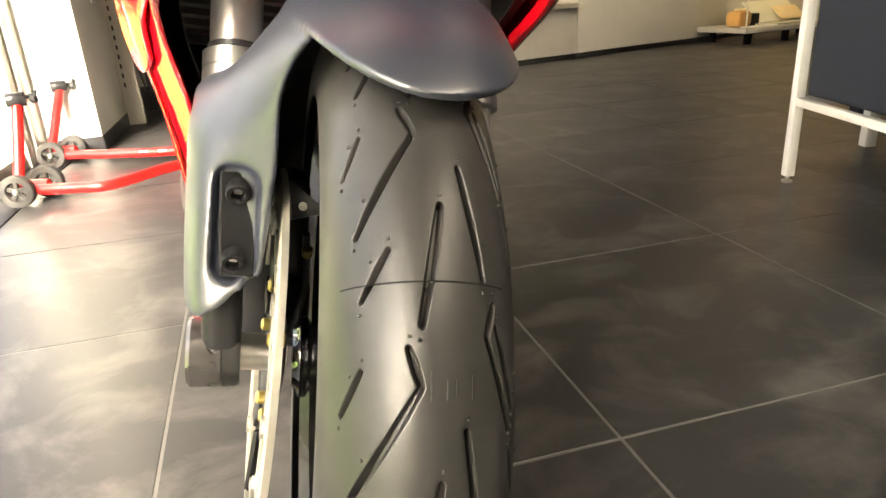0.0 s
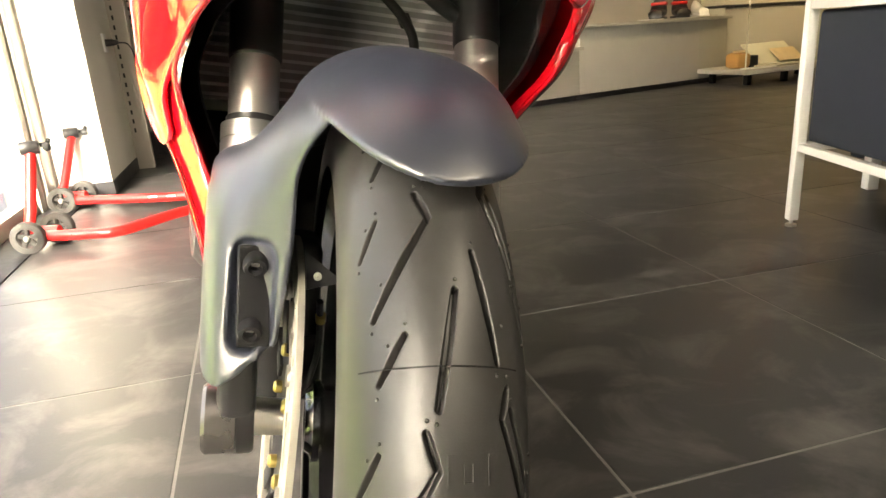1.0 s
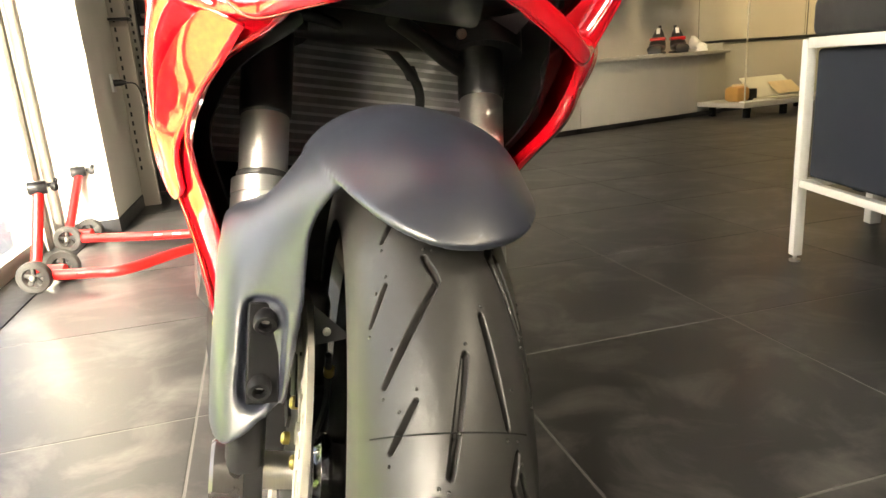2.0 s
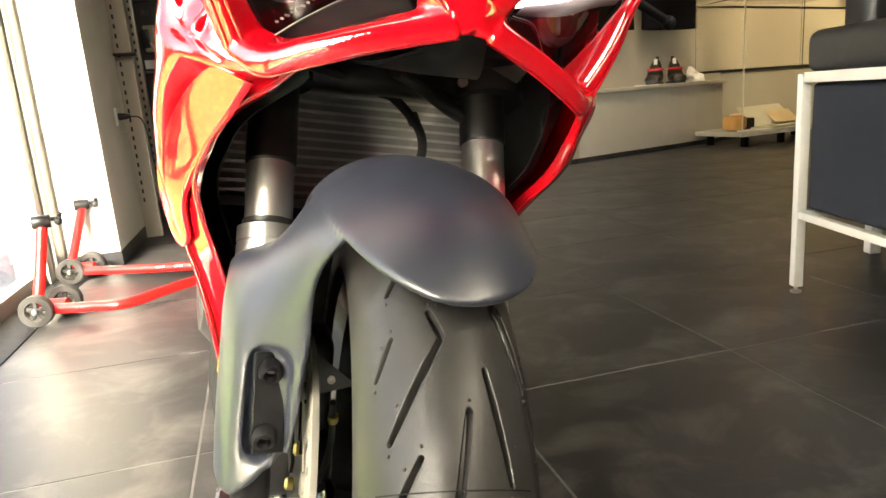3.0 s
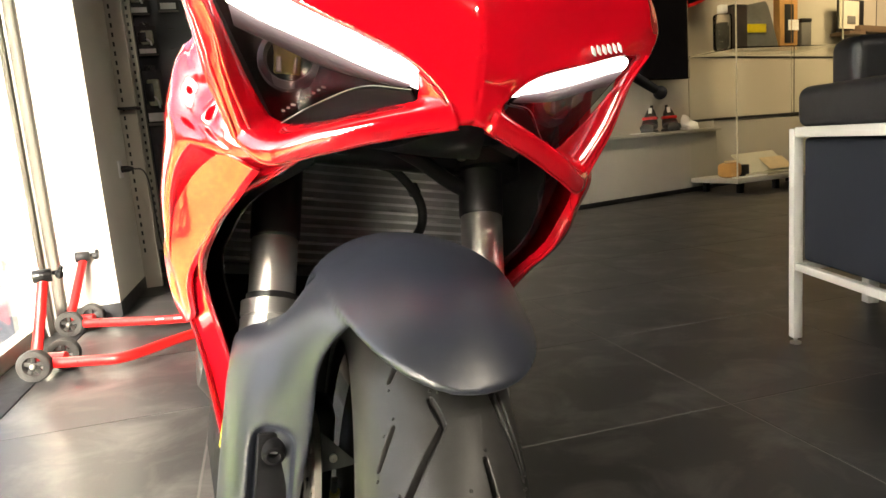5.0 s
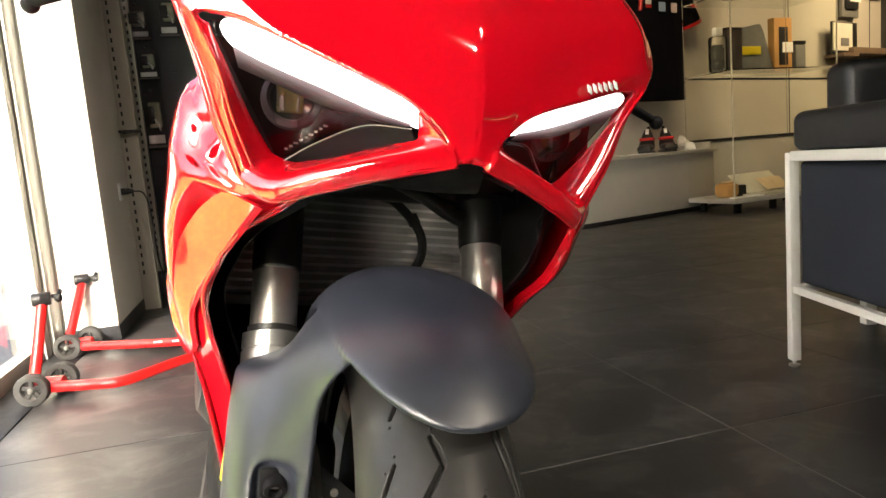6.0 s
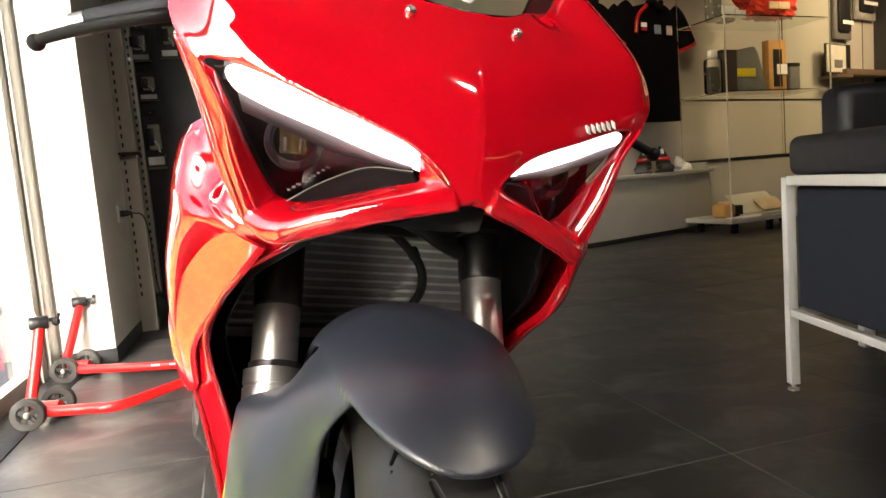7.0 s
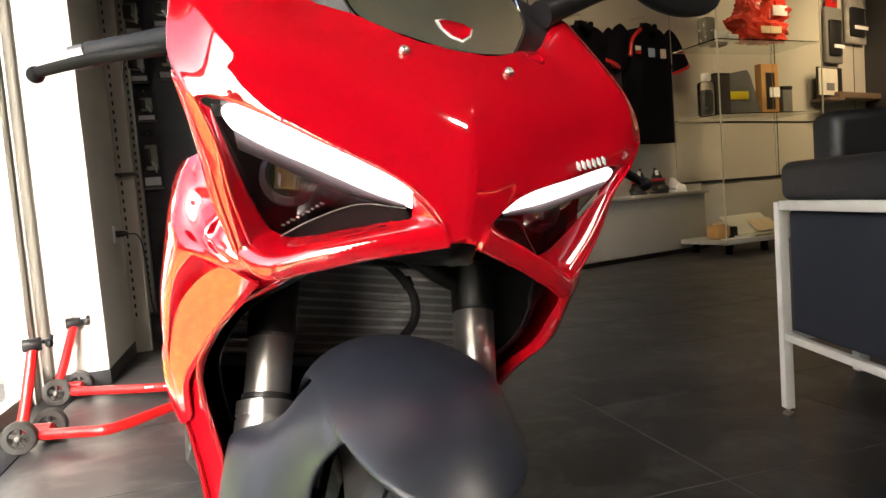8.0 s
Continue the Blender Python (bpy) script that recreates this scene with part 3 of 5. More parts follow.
for k in range(5):
    a = 2 * math.pi * k / 5 + 0.42
    for da in (-0.17, 0.17):
        c0 = np.array([0, math.cos(a) * 0.04, math.sin(a) * 0.04])
        c1 = np.array([0, math.cos(a + da * 0.5) * 0.11, math.sin(a + da * 0.5) * 0.11])
        c2 = np.array([0, math.cos(a + da) * 0.198, math.sin(a + da) * 0.198])
        part("spoke", moved(tube_bm(spline([c0, c1, c2], 12), np.linspace(0.013, 0.008, 12), 10), Matrix.Diagonal((2.0, 1, 1, 1))), GLOSSBLACK, tyre_ob, m=WHEEL)


def disc_ring(side):
    """A brake rotor with drilled holes and a scalloped inside."""
    x0, x1 = side * 0.0655, side * 0.0705
    n = 120
    radii = [0.106, 0.118, 0.130, 0.139, 0.148, 0.160]
    ang = np.linspace(0, 2 * np.pi, n, endpoint=False)
    P = np.zeros((n, 6, 3))
    for j, r in enumerate(radii):
        rr = r + (0.004 * np.sin(ang * 9) if j == 0 else 0)
        P[:, j] = np.stack([np.full(n, x1), rr * np.cos(ang), rr * np.sin(ang)], -1)
    bm = bmesh.new()
    A = [[bm.verts.new(P[i, j]) for j in range(6)] for i in range(n)]
    B = [[bm.verts.new((x0, P[i, j, 1], P[i, j, 2])) for j in range(6)] for i in range(n)]
    hole = lambda i, j: (j == 1 and i % 10 < 6) or (j == 3 and i % 6 == 3) or (j == 2 and i % 6 == 0)
    for i in range(n):
        k = (i + 1) % n
        for j in range(5):
            if hole(i, j):
                for p, q, beside in (((i, j), (k, j), (i, j - 1)), ((k, j), (k, j + 1), (k, j)), ((k, j + 1), (i, j + 1), (i, j + 1)), ((i, j + 1), (i, j), ((i - 1) % n, j))):
                    if hole(*beside):
                        continue
                    bm.faces.new((A[p[0]][p[1]], A[q[0]][q[1]], B[q[0]][q[1]], B[p[0]][p[1]]))
                continue
            bm.faces.new((A[i][j], A[k][j], A[k][j + 1], A[i][j + 1]))
            bm.faces.new((B[i][j], B[i][j + 1], B[k][j + 1], B[k][j]))
        bm.faces.new((A[i][5], A[k][5], B[k][5], B[i][5]))
        bm.faces.new((A[i][0], B[i][0], B[k][0], A[k][0]))
    bmesh.ops.recalc_face_normals(bm, faces=bm.faces[:])
    return bm


for side in (-1, 1):
    ROTOR = FRONT @ Matrix.Translation((0.0065, 0, 0)) @ Matrix.Rotation(radians(4), 4, "Y") @ Matrix.Translation((-0.018, 0, 0)) if side == -1 else WHEEL
    disc = part("brake_disc", disc_ring(side), ROTORSTEEL, bike, "drilled steel brake disc", m=ROTOR)
    part("disc_carrier", lathe_bm([(side * 0.052, 0.03), (side * 0.060, 0.055), (side * 0.062, 0.086), (side * 0.064, 0.086), (side * 0.062, 0.05), (side * 0.055, 0.03)], "x", 48), ANOD, disc, m=ROTOR)
    for k in range(9):
        a = 2 * math.pi * k / 9 + 0.2
        part("carrier_arm", beam_bm((side * 0.064, 0.066 * math.cos(a), 0.066 * math.sin(a)), (side * 0.067, 0.122 * math.cos(a + 0.12), 0.122 * math.sin(a + 0.12)), 0.005, 0.018, 0.001), ANOD, disc, m=ROTOR)
        part("disc_button", lathe_bm([(side * 0.0635, 0.0005), (side * 0.0635, 0.008), (side * 0.073, 0.008), (side * 0.073, 0.0005)], "x", 14), STEEL, disc, m=ROTOR @ Matrix.Translation((0, 0.124 * math.cos(a + 0.12), 0.124 * math.sin(a + 0.12))))
    part("spacer", lathe_bm([(side * 0.05, 0.010), (side * 0.05, 0.016), (side * 0.09, 0.016), (side * 0.09, 0.010)], "x", 32), CHROME, bike, m=ROTOR)
    # rotor bolts round the hub
    for k in range(5):
        a = 2 * math.pi * k / 5
        part("disc_bolt", lathe_bm([(side * 0.056, 0.0005), (side * 0.056, 0.006), (side * 0.068, 0.006), (side * 0.070, 0.004), (side * 0.070, 0.0005)], "x", 12), YELLOWZINC, disc, m=ROTOR @ Matrix.Translation((0, 0.058 * math.cos(a), 0.058 * math.sin(a))))

# sensor bracket with its screw and cable beside the street-side disc
bracket = part("sensor_bracket", moved(poly_prism([(0.0, 0.0), (0.030, -0.024), (0.002, -0.030)], -0.0015, 0.0015), Matrix.Translation((-0.066, -0.040, 0.168)) @ Matrix.Rotation(radians(70), 4, "X")), ANOD, bike, "black triangular sensor bracket", smooth=False, m=FRONT)
part("bracket_screw", lathe_bm([(0.002, 0.0003), (0.002, 0.0032), (-0.0025, 0.0032), (-0.003, 0.0003)], "y", 12), STEEL, bracket, m=FRONT @ Matrix.Translation((-0.056, -0.047, 0.150)))
part("sensor_cable", tube_bm(spline([(-0.050, -0.020, 0.12), (-0.046, 0.01, 0.07), (-0.050, 0.03, 0.03), (-0.058, 0.06, -0.01)], 20), 0.003, 8), BLACK, bracket, "thin black sensor cable", m=FRONT)
part("cable_tie", tube_bm([(-0.048, -0.012, 0.105), (-0.0475, -0.008, 0.098)], 0.0045, 10), YELLOWZINC, bracket, m=FRONT)

# fork legs, clamps and calipers
RAKE = 0.40


def fk(X, z, off=0.0):
    return (X, -0.02 + RAKE * z + off, z)


for side in (-1, 1):
    X = side * (0.108 if side < 0 else 0.102)
    leg = part("fork_leg", tube_bm([fk(X, 0.10), fk(X, 0.38)], 0.0218, 48), STANCHION, bike, "polished steel fork stanchion", m=FRONT)
    low = 0.304 if side < 0 else 0.340     # lower end of the black tube
    part("outer_tube", tube_bm([fk(X, z) for z in (low, low + 0.001, low + 0.003, 0.62)], [0.0220, 0.0228, 0.0234, 0.0240], 48), FORKBLACK, leg, "black anodised fork tube", m=FRONT)
    part("collar", tube_bm([fk(X, z) for z in (0.2195, 0.2205, 0.232, 0.2325, 0.2345, 0.235, 0.2475, 0.2485)], [0.026, 0.0275, 0.0275, 0.0262, 0.0262, 0.0275, 0.0275, 0.0225], 48), ALU, leg, "machined aluminium collar", m=FRONT)
    part("collar_ring", tube_bm([fk(X, z) for z in (0.249, 0.2495, 0.254, 0.2545)], [0.022, 0.0235, 0.0235, 0.022], 40), BLACK, leg, m=FRONT)
    # axle clamp at the foot
    foot = join_bm(lathe_bm([(side * 0.099, 0.0005), (side * 0.099, 0.027), (side * 0.102, 0.029), (side * 0.112, 0.029), (side * 0.114, 0.027)], "x", 40),
                   bm_box(0.030, 0.052, 0.10, (side * 0.113, 0.0, 0.055), 0.010, 3))
    part("axle_clamp", foot, ANOD, leg, "black axle clamp", m=FRONT @ Matrix.Translation((0 if side < 0 else -0.018, -0.028, 0.022)))
    part("axle_nut", lathe_bm([(side * 0.1135, 0.0005), (side * 0.1135, 0.0285), (side * 0.136, 0.0285), (side * 0.139, 0.026), (side * 0.139, 0.016), (side * 0.134, 0.014), (side * 0.134, 0.0005)], "x", 40), DARKALU, leg, "grey aluminium axle end", m=FRONT @ Matrix.Translation((0 if side < 0 else -0.034, -0.028, 0.022)))
    # brake caliper behind the leg
    part("brake_caliper", join_bm(bm_box(0.075, 0.07, 0.17, (side * 0.075, 0.125, 0.055), 0.012, 3), bm_box(0.030, 0.03, 0.05, (side * 0.050, 0.085, 0.02), 0.008, 3), bm_box(0.02, 0.045, 0.08, (side * 0.115, 0.08, 0.10), 0.006, 2)), ANOD, bike, "black brake caliper", m=FRONT @ Matrix.Translation((0 if side < 0 else -0.025, 0, 0)))


def fender_hump():
    rows = []
    for k in np.linspace(-1, 1, 57):
        p = radians(74) * k
        th0 = 38.0 - (20.0 * k * k if k < 0 else 15.0 * k ** 2.1)
        row = []
        for t in np.linspace(0, 1, 49):
            th = th0 + (-44 - th0) * t
            up = 1 - math.exp(-((th0 - th) / 11.0))
            half = 0.0672 + (0.004 if k < 0 else 0.0155) * math.sin(0.5 * math.pi * min(1, t * 2.2)) ** 1.5 + (0.005 * min(1, max(0, (t - 0.15) / 0.35)) if k > 0 else 0)
            r = 0.3135 + (0.013 - 0.012 * t) * up - (0.031 + 0.026 * up) * (1 - math.cos(p))
            a = radians(th)
            row.append((half * math.sin(p) / math.sin(radians(74)), -r * math.sin(a), r * math.cos(a)))
        rows.append(row)
    return shell_bm(np.array(rows), 0.0065, flip=True)


WING = [
    [(-0.046, -0.121, 0.2880), (-0.058, -0.060, 0.3030), (-0.0775, -0.004, 0.2850), (-0.096, 0.026, 0.2510), (-0.126, 0.048, 0.234), (-0.139, 0.062, 0.223)],
    [(-0.0665, -0.120, 0.2690), (-0.077, -0.083, 0.273), (-0.093, -0.044, 0.261), (-0.113, -0.014, 0.241), (-0.132, 0.020, 0.227), (-0.141, 0.050, 0.212)],
    [(-0.0775, -0.097, 0.236), (-0.088, -0.082, 0.229), (-0.105, -0.060, 0.219), (-0.126, -0.035, 0.207), (-0.140, 0.008, 0.199), (-0.142, 0.055, 0.194)],
    [(-0.0775, -0.083, 0.184), (-0.090, -0.077, 0.179), (-0.109, -0.066, 0.173), (-0.129, -0.050, 0.168), (-0.141, -0.008, 0.164), (-0.143, 0.055, 0.162)],
    [(-0.0845, -0.077, 0.114), (-0.095, -0.077, 0.112), (-0.113, -0.073, 0.110), (-0.131, -0.063, 0.108), (-0.142, -0.022, 0.105), (-0.144, 0.035, 0.108)],
    [(-0.096, -0.078, 0.102), (-0.105, -0.080, 0.091), (-0.116, -0.079, 0.080), (-0.130, -0.072, 0.070), (-0.141, -0.035, 0.067), (-0.143, 0.020, 0.072)],
]


def fender_wing():
    P = net(WING, 84, 90)
    # the screw pocket, sunk into the wing
    z, x = P[:, :, 2], P[:, :, 0]
    cx = -0.1035 - 0.03 * (0.14 - z)
    dx, dz = np.maximum(np.abs(x - cx) - 0.0035, 0), np.maximum(np.abs(z - 0.1395) - 0.030, 0)
    d = np.hypot(dx, dz)
    f = np.clip((0.0135 - d) / 0.004, 0, 1)
    P[:, :, 1] += 0.011 * f * f * (3 - 2 * f) * (P[:, :, 1] < 0.02)
    return shell_bm(P, 0.005, flip=True)


fender = fused("front_fender", [fender_hump(), fender_wing(), moved(fender_wing(), Matrix.Translation((-0.030, 0.050, 0)) @ MIRROR)], 0.0017, 24, FENDER, bike, "satin graphite plastic front fender", m=FRONT)
for zb, xb, yb in ((0.163, -0.1022, -0.0625), (0.115, -0.1048, -0.0705)):
    q = Matrix.Translation((xb, yb, zb)) @ Matrix.Rotation(radians(17), 4, "X")
    b = part("screw", lathe_bm([(0.004, 0.0072), (0.004, 0.0088), (-0.004, 0.0090), (-0.007, 0.0078), (-0.0075, 0.0052), (-0.0065, 0.0048), (-0.001, 0.0044), (-0.001, 0.0003)], "y", 28), MATTBLACK, fender, "black socket-head screw", m=FRONT @ q)
    part("screw_socket", lathe_bm([(-0.0012, 0.0002), (-0.0012, 0.0032), (0.002, 0.0032)], "y", 6), CHROME, fender, m=FRONT @ q)

part("pocket_plate", bm_box(0.0235, 0.003, 0.075, (0, 0, 0), 0.0012, 1), MATTBLACK, fender, "black plate in the screw pocket", m=FRONT @ Matrix.Translation((-0.1026, -0.0652, 0.139)) @ Matrix.Rotation(radians(4), 4, "Z") @ Matrix.Rotation(radians(-9.5), 4, "X"))

# fairing panels; u across, v rearwards, w up
NOSE = [
    [(0.0, -0.027, 0.7135), (0.011, -0.0245, 0.715), (0.048, -0.015, 0.749), (0.110, 0.007, 0.775), (0.160, 0.028, 0.7945), (0.198, 0.044, 0.800)],
    [(0.0, -0.029, 0.76), (0.034, -0.0185, 0.768), (0.067, -0.0047, 0.785), (0.127, 0.019, 0.809), (0.176, 0.036, 0.822), (0.212, 0.066, 0.832)],
    [(0.0, -0.012, 0.815), (0.04, -0.004, 0.82), (0.085, 0.012, 0.832), (0.14, 0.036, 0.852), (0.182, 0.058, 0.868), (0.215, 0.100, 0.880)],
    [(0.0, 0.026, 0.864), (0.036, 0.032, 0.868), (0.074, 0.060, 0.886), (0.118, 0.098, 0.906), (0.155, 0.125, 0.950), (0.224, 0.165, 0.935)],
]
LIP = [
    [(0.010, -0.026, 0.707), (0.06, -0.004, 0.694), (0.10, 0.015, 0.681), (0.132, 0.034, 0.672), (0.156, 0.058, 0.690)],
    [(0.016, -0.0265, 0.719), (0.06, -0.006, 0.7085), (0.10, 0.0130, 0.6960), (0.129, 0.033, 0.6865), (0.150, 0.060, 0.698)],
    [(0.030, -0.006, 0.726), (0.06, 0.035, 0.714), (0.09, 0.062, 0.704), (0.112, 0.070, 0.701), (0.134, 0.074, 0.709)],
]
CHEEK = [
    [(0.120, 0.072, 0.700), (0.146, 0.058, 0.735), (0.164, 0.046, 0.765), (0.181, 0.036, 0.792)],
    [(0.137, 0.050, 0.683), (0.160, 0.042, 0.728), (0.174, 0.038, 0.765), (0.193, 0.036, 0.798)],
    [(0.150, 0.051, 0.684), (0.169, 0.047, 0.727), (0.185, 0.050, 0.768), (0.206, 0.054, 0.812)],
    [(0.158, 0.066, 0.694), (0.175, 0.068, 0.728), (0.190, 0.074, 0.772), (0.211, 0.080, 0.825)],
]
SIDE = [
    [(0.170, 0.100, 0.770), (0.176, 0.092, 0.772), (0.181, 0.105, 0.770), (0.186, 0.125, 0.766), (0.191, 0.17, 0.765), (0.19, 0.35, 0.78), (0.18, 0.6, 0.80)],
    [(0.154, 0.074, 0.728), (0.160, 0.066, 0.728), (0.166, 0.082, 0.734), (0.187, 0.105, 0.738), (0.197, 0.15, 0.745), (0.198, 0.34, 0.76), (0.19, 0.6, 0.77)],
    [(0.147, 0.066, 0.698), (0.152, 0.062, 0.698), (0.168, 0.068, 0.696), (0.182, 0.092, 0.704), (0.200, 0.14, 0.712), (0.202, 0.33, 0.72), (0.19, 0.6, 0.73)],
    [(0.106, 0.054, 0.684), (0.108, 0.042, 0.680), (0.146, 0.058, 0.672), (0.172, 0.076, 0.680), (0.197, 0.13, 0.686), (0.203, 0.33, 0.69), (0.195, 0.6, 0.69)],
    [(0.145, 0.090, 0.646), (0.1475, 0.076, 0.6445), (0.165, 0.084, 0.648), (0.183, 0.108, 0.652), (0.200, 0.155, 0.656), (0.203, 0.34, 0.66), (0.195, 0.6, 0.66)],
    [(0.159, 0.128, 0.616), (0.1615, 0.113, 0.6145), (0.176, 0.122, 0.617), (0.189, 0.143, 0.620), (0.200, 0.19, 0.624), (0.203, 0.36, 0.63), (0.195, 0.6, 0.63)],
    [(0.160, 0.205, 0.567), (0.164, 0.19, 0.567), (0.176, 0.198, 0.565), (0.184, 0.220, 0.565), (0.191, 0.26, 0.565), (0.194, 0.40, 0.57), (0.188, 0.6, 0.57)],
    [(0.121, 0.284, 0.455), (0.125, 0.27, 0.455), (0.136, 0.278, 0.450), (0.144, 0.298, 0.447), (0.151, 0.33, 0.445), (0.154, 0.43, 0.44), (0.15, 0.6, 0.44)],
    [(0.076, 0.342, 0.30), (0.080, 0.33, 0.30), (0.091, 0.338, 0.29), (0.100, 0.355, 0.285), (0.108, 0.39, 0.28), (0.112, 0.47, 0.27), (0.11, 0.6, 0.27)],
]
# the street side sweeps back less below the lip
SIDE_LEFT = [
    [(0.145, 0.09, 0.646), (0.1475, 0.076, 0.6445), (0.1623, 0.0946, 0.6474), (0.1815, 0.1217, 0.6514), (0.2, 0.155, 0.656), (0.203, 0.34, 0.66), (0.195, 0.6, 0.66)],
    [(0.1597, 0.1163, 0.6167), (0.1622, 0.1016, 0.6152), (0.1734, 0.1196, 0.6176), (0.1875, 0.1455, 0.6208), (0.1999, 0.1771, 0.6245), (0.2028, 0.36, 0.6304), (0.195, 0.6, 0.63)],
    [(0.1635, 0.1388, 0.5754), (0.1671, 0.1253, 0.5754), (0.175, 0.1403, 0.5749), (0.1845, 0.162, 0.5743), (0.1914, 0.1883, 0.5736), (0.1941, 0.4, 0.5781), (0.188, 0.6, 0.57)],
    [(0.1335, 0.158, 0.4883), (0.1369, 0.1464, 0.4883), (0.1441, 0.158, 0.4862), (0.1526, 0.1751, 0.4833), (0.1584, 0.1962, 0.48), (0.1609, 0.43, 0.4758), (0.15, 0.6, 0.44)],
    [(0.1021, 0.1662, 0.3772), (0.1052, 0.1568, 0.3772), (0.1125, 0.1677, 0.3733), (0.1211, 0.1836, 0.3678), (0.1271, 0.2036, 0.3616), (0.1302, 0.47, 0.3538), (0.11, 0.6, 0.27)],
]
LAMP = [
    [(0.036, -0.006, 0.744), (0.110, 0.016, 0.776), (0.155, 0.032, 0.794), (0.181, 0.040, 0.795)],
    [(0.036, 0.002, 0.732), (0.098, 0.036, 0.742), (0.136, 0.050, 0.756), (0.160, 0.050, 0.762)],
    [(0.034, 0.006, 0.724), (0.075, 0.055, 0.712), (0.098, 0.068, 0.706), (0.120, 0.074, 0.700)],
]
DRLNET = [
    [(0.039, -0.012, 0.749), (0.075, -0.002, 0.763), (0.112, 0.008, 0.779), (0.150, 0.022, 0.794), (0.177, 0.033, 0.7965)],
    [(0.038, -0.012, 0.733), (0.070, -0.001, 0.7415), (0.106, 0.010, 0.754), (0.143, 0.023, 0.767), (0.169, 0.033, 0.779)],
]
DRL_NARROW = [
    [(0.039, -0.012, 0.748), (0.075, -0.002, 0.760), (0.112, 0.008, 0.7755), (0.150, 0.022, 0.7895), (0.172, 0.032, 0.792)],
    [(0.038, -0.012, 0.737), (0.070, -0.001, 0.7455), (0.106, 0.010, 0.758), (0.143, 0.023, 0.7725), (0.168, 0.033, 0.781)],
]


def shifted(rows, du=0.0, dv=0.0, dw=0.0):
    return [[(u + du, v + dv, w + dw) for u, v, w in r] for r in rows]


INFILL = [
    [(0.0, -0.027, 0.7135), (0.011, -0.0245, 0.715), (0.028, -0.020, 0.734), (0.042, -0.015, 0.748)],
    [(0.009, -0.026, 0.711), (0.017, -0.0225, 0.7185), (0.028, -0.016, 0.728), (0.038, -0.010, 0.738)],
    [(0.012, -0.025, 0.708), (0.020, -0.0215, 0.716), (0.029, -0.010, 0.7245), (0.035, -0.001, 0.7275)],
]
FLAT = Matrix()
nose_left = [list(r) for r in NOSE]
for c, dw in ((3, -0.0015), (4, -0.0025), (5, -0.003)):
    nose_left[0][c] = (NOSE[0][c][0], NOSE[0][c][1], NOSE[0][c][2] + dw)
for r, du in ((1, 0.009), (2, 0.010)):
    nose_left[r][5] = (NOSE[r][5][0] + du, NOSE[r][5][1], NOSE[r][5][2])
    nose_left[r][4] = (NOSE[r][4][0] + du / 2, NOSE[r][4][1], NOSE[r][4][2])
NET_SIZES = ((NOSE, 60, 60), (LIP, 24, 40), (CHEEK, 30, 36), (INFILL, 16, 16))
fused("nose_fairing", [moved(shell_bm(net(nose_left if c is NOSE and mm is FLAT else c, a, b), 0.0045), mm) for mm in (FLAT, MIRROR) for c, a, b in NET_SIZES], 0.0016, 8, RED, bike, "glossy red nose fairing round the headlights")


def side_rows(side):
    rows = [list(r) for r in (SIDE if side == 1 else SIDE[:4] + SIDE_LEFT)]
    if side == 1:
        rows[3][:2] = (0.142, 0.058, 0.670), (0.146, 0.050, 0.669)
        rows[4][:2] = (0.155, 0.092, 0.648), (0.158, 0.080, 0.647)
    return rows


def side_sheet(side):
    """The side panel with its moulded scoop under the nose."""
    P = net(side_rows(side), 150, 90)
    i, j = np.meshgrid(np.linspace(0, 8, 150), np.linspace(0, 6, 90), indexing="ij")
    scoop = np.exp(-((i - 1.35) / 0.75) ** 2) * np.exp(-((j - 2.6) / 0.75) ** 2)
    ridge = np.exp(-((j - 2.2 - 0.55 * (i - 1.3)) / 0.16) ** 2) * np.exp(-((i - 1.5) / 0.7) ** 2)
    rim = np.exp(-((j - 3.7) / 0.22) ** 2) * np.exp(-((i - 2.2) / 2.2) ** 2)
    ripple = np.sin(7.0 * i + 3.0 * j) * np.exp(-((i - 1.5) / 0.7) ** 2) * np.exp(-((j - 2.5) / 0.9) ** 2)
    if side == 1:
        return P
    swirl = np.sin(8.0 * j + 2.6 * np.sin(2.9 * i) + 1.3 * i) * np.exp(-((i - 1.4) / 1.0) ** 2) * np.exp(-((j - 2.7) / 1.1) ** 2)
    curl = np.sin(11.0 * i - 5.0 * j + 2.0 * np.sin(4.0 * j)) * np.exp(-((i - 1.3) / 1.0) ** 2) * np.exp(-((j - 2.7) / 1.0) ** 2)
    # sunk under the lower field panel
    inside = np.minimum((j - 1.22) / 0.15, (6.7 - i) / 1.3)
    inside = np.clip(np.minimum(np.minimum(inside, (3.5 - j) / 0.5), (i - 2.95) / 0.3), 0, 1)
    sunk = inside * inside * (3 - 2 * inside)
    P[:, :, 0] += -0.009 * scoop + 0.005 * ridge + 0.003 * rim + 0.0008 * ripple + 0.0014 * swirl + 0.0006 * curl - 0.006 * sunk
    P[:, :, 1] += 0.007 * scoop - 0.004 * ridge + 0.006 * sunk
    return P


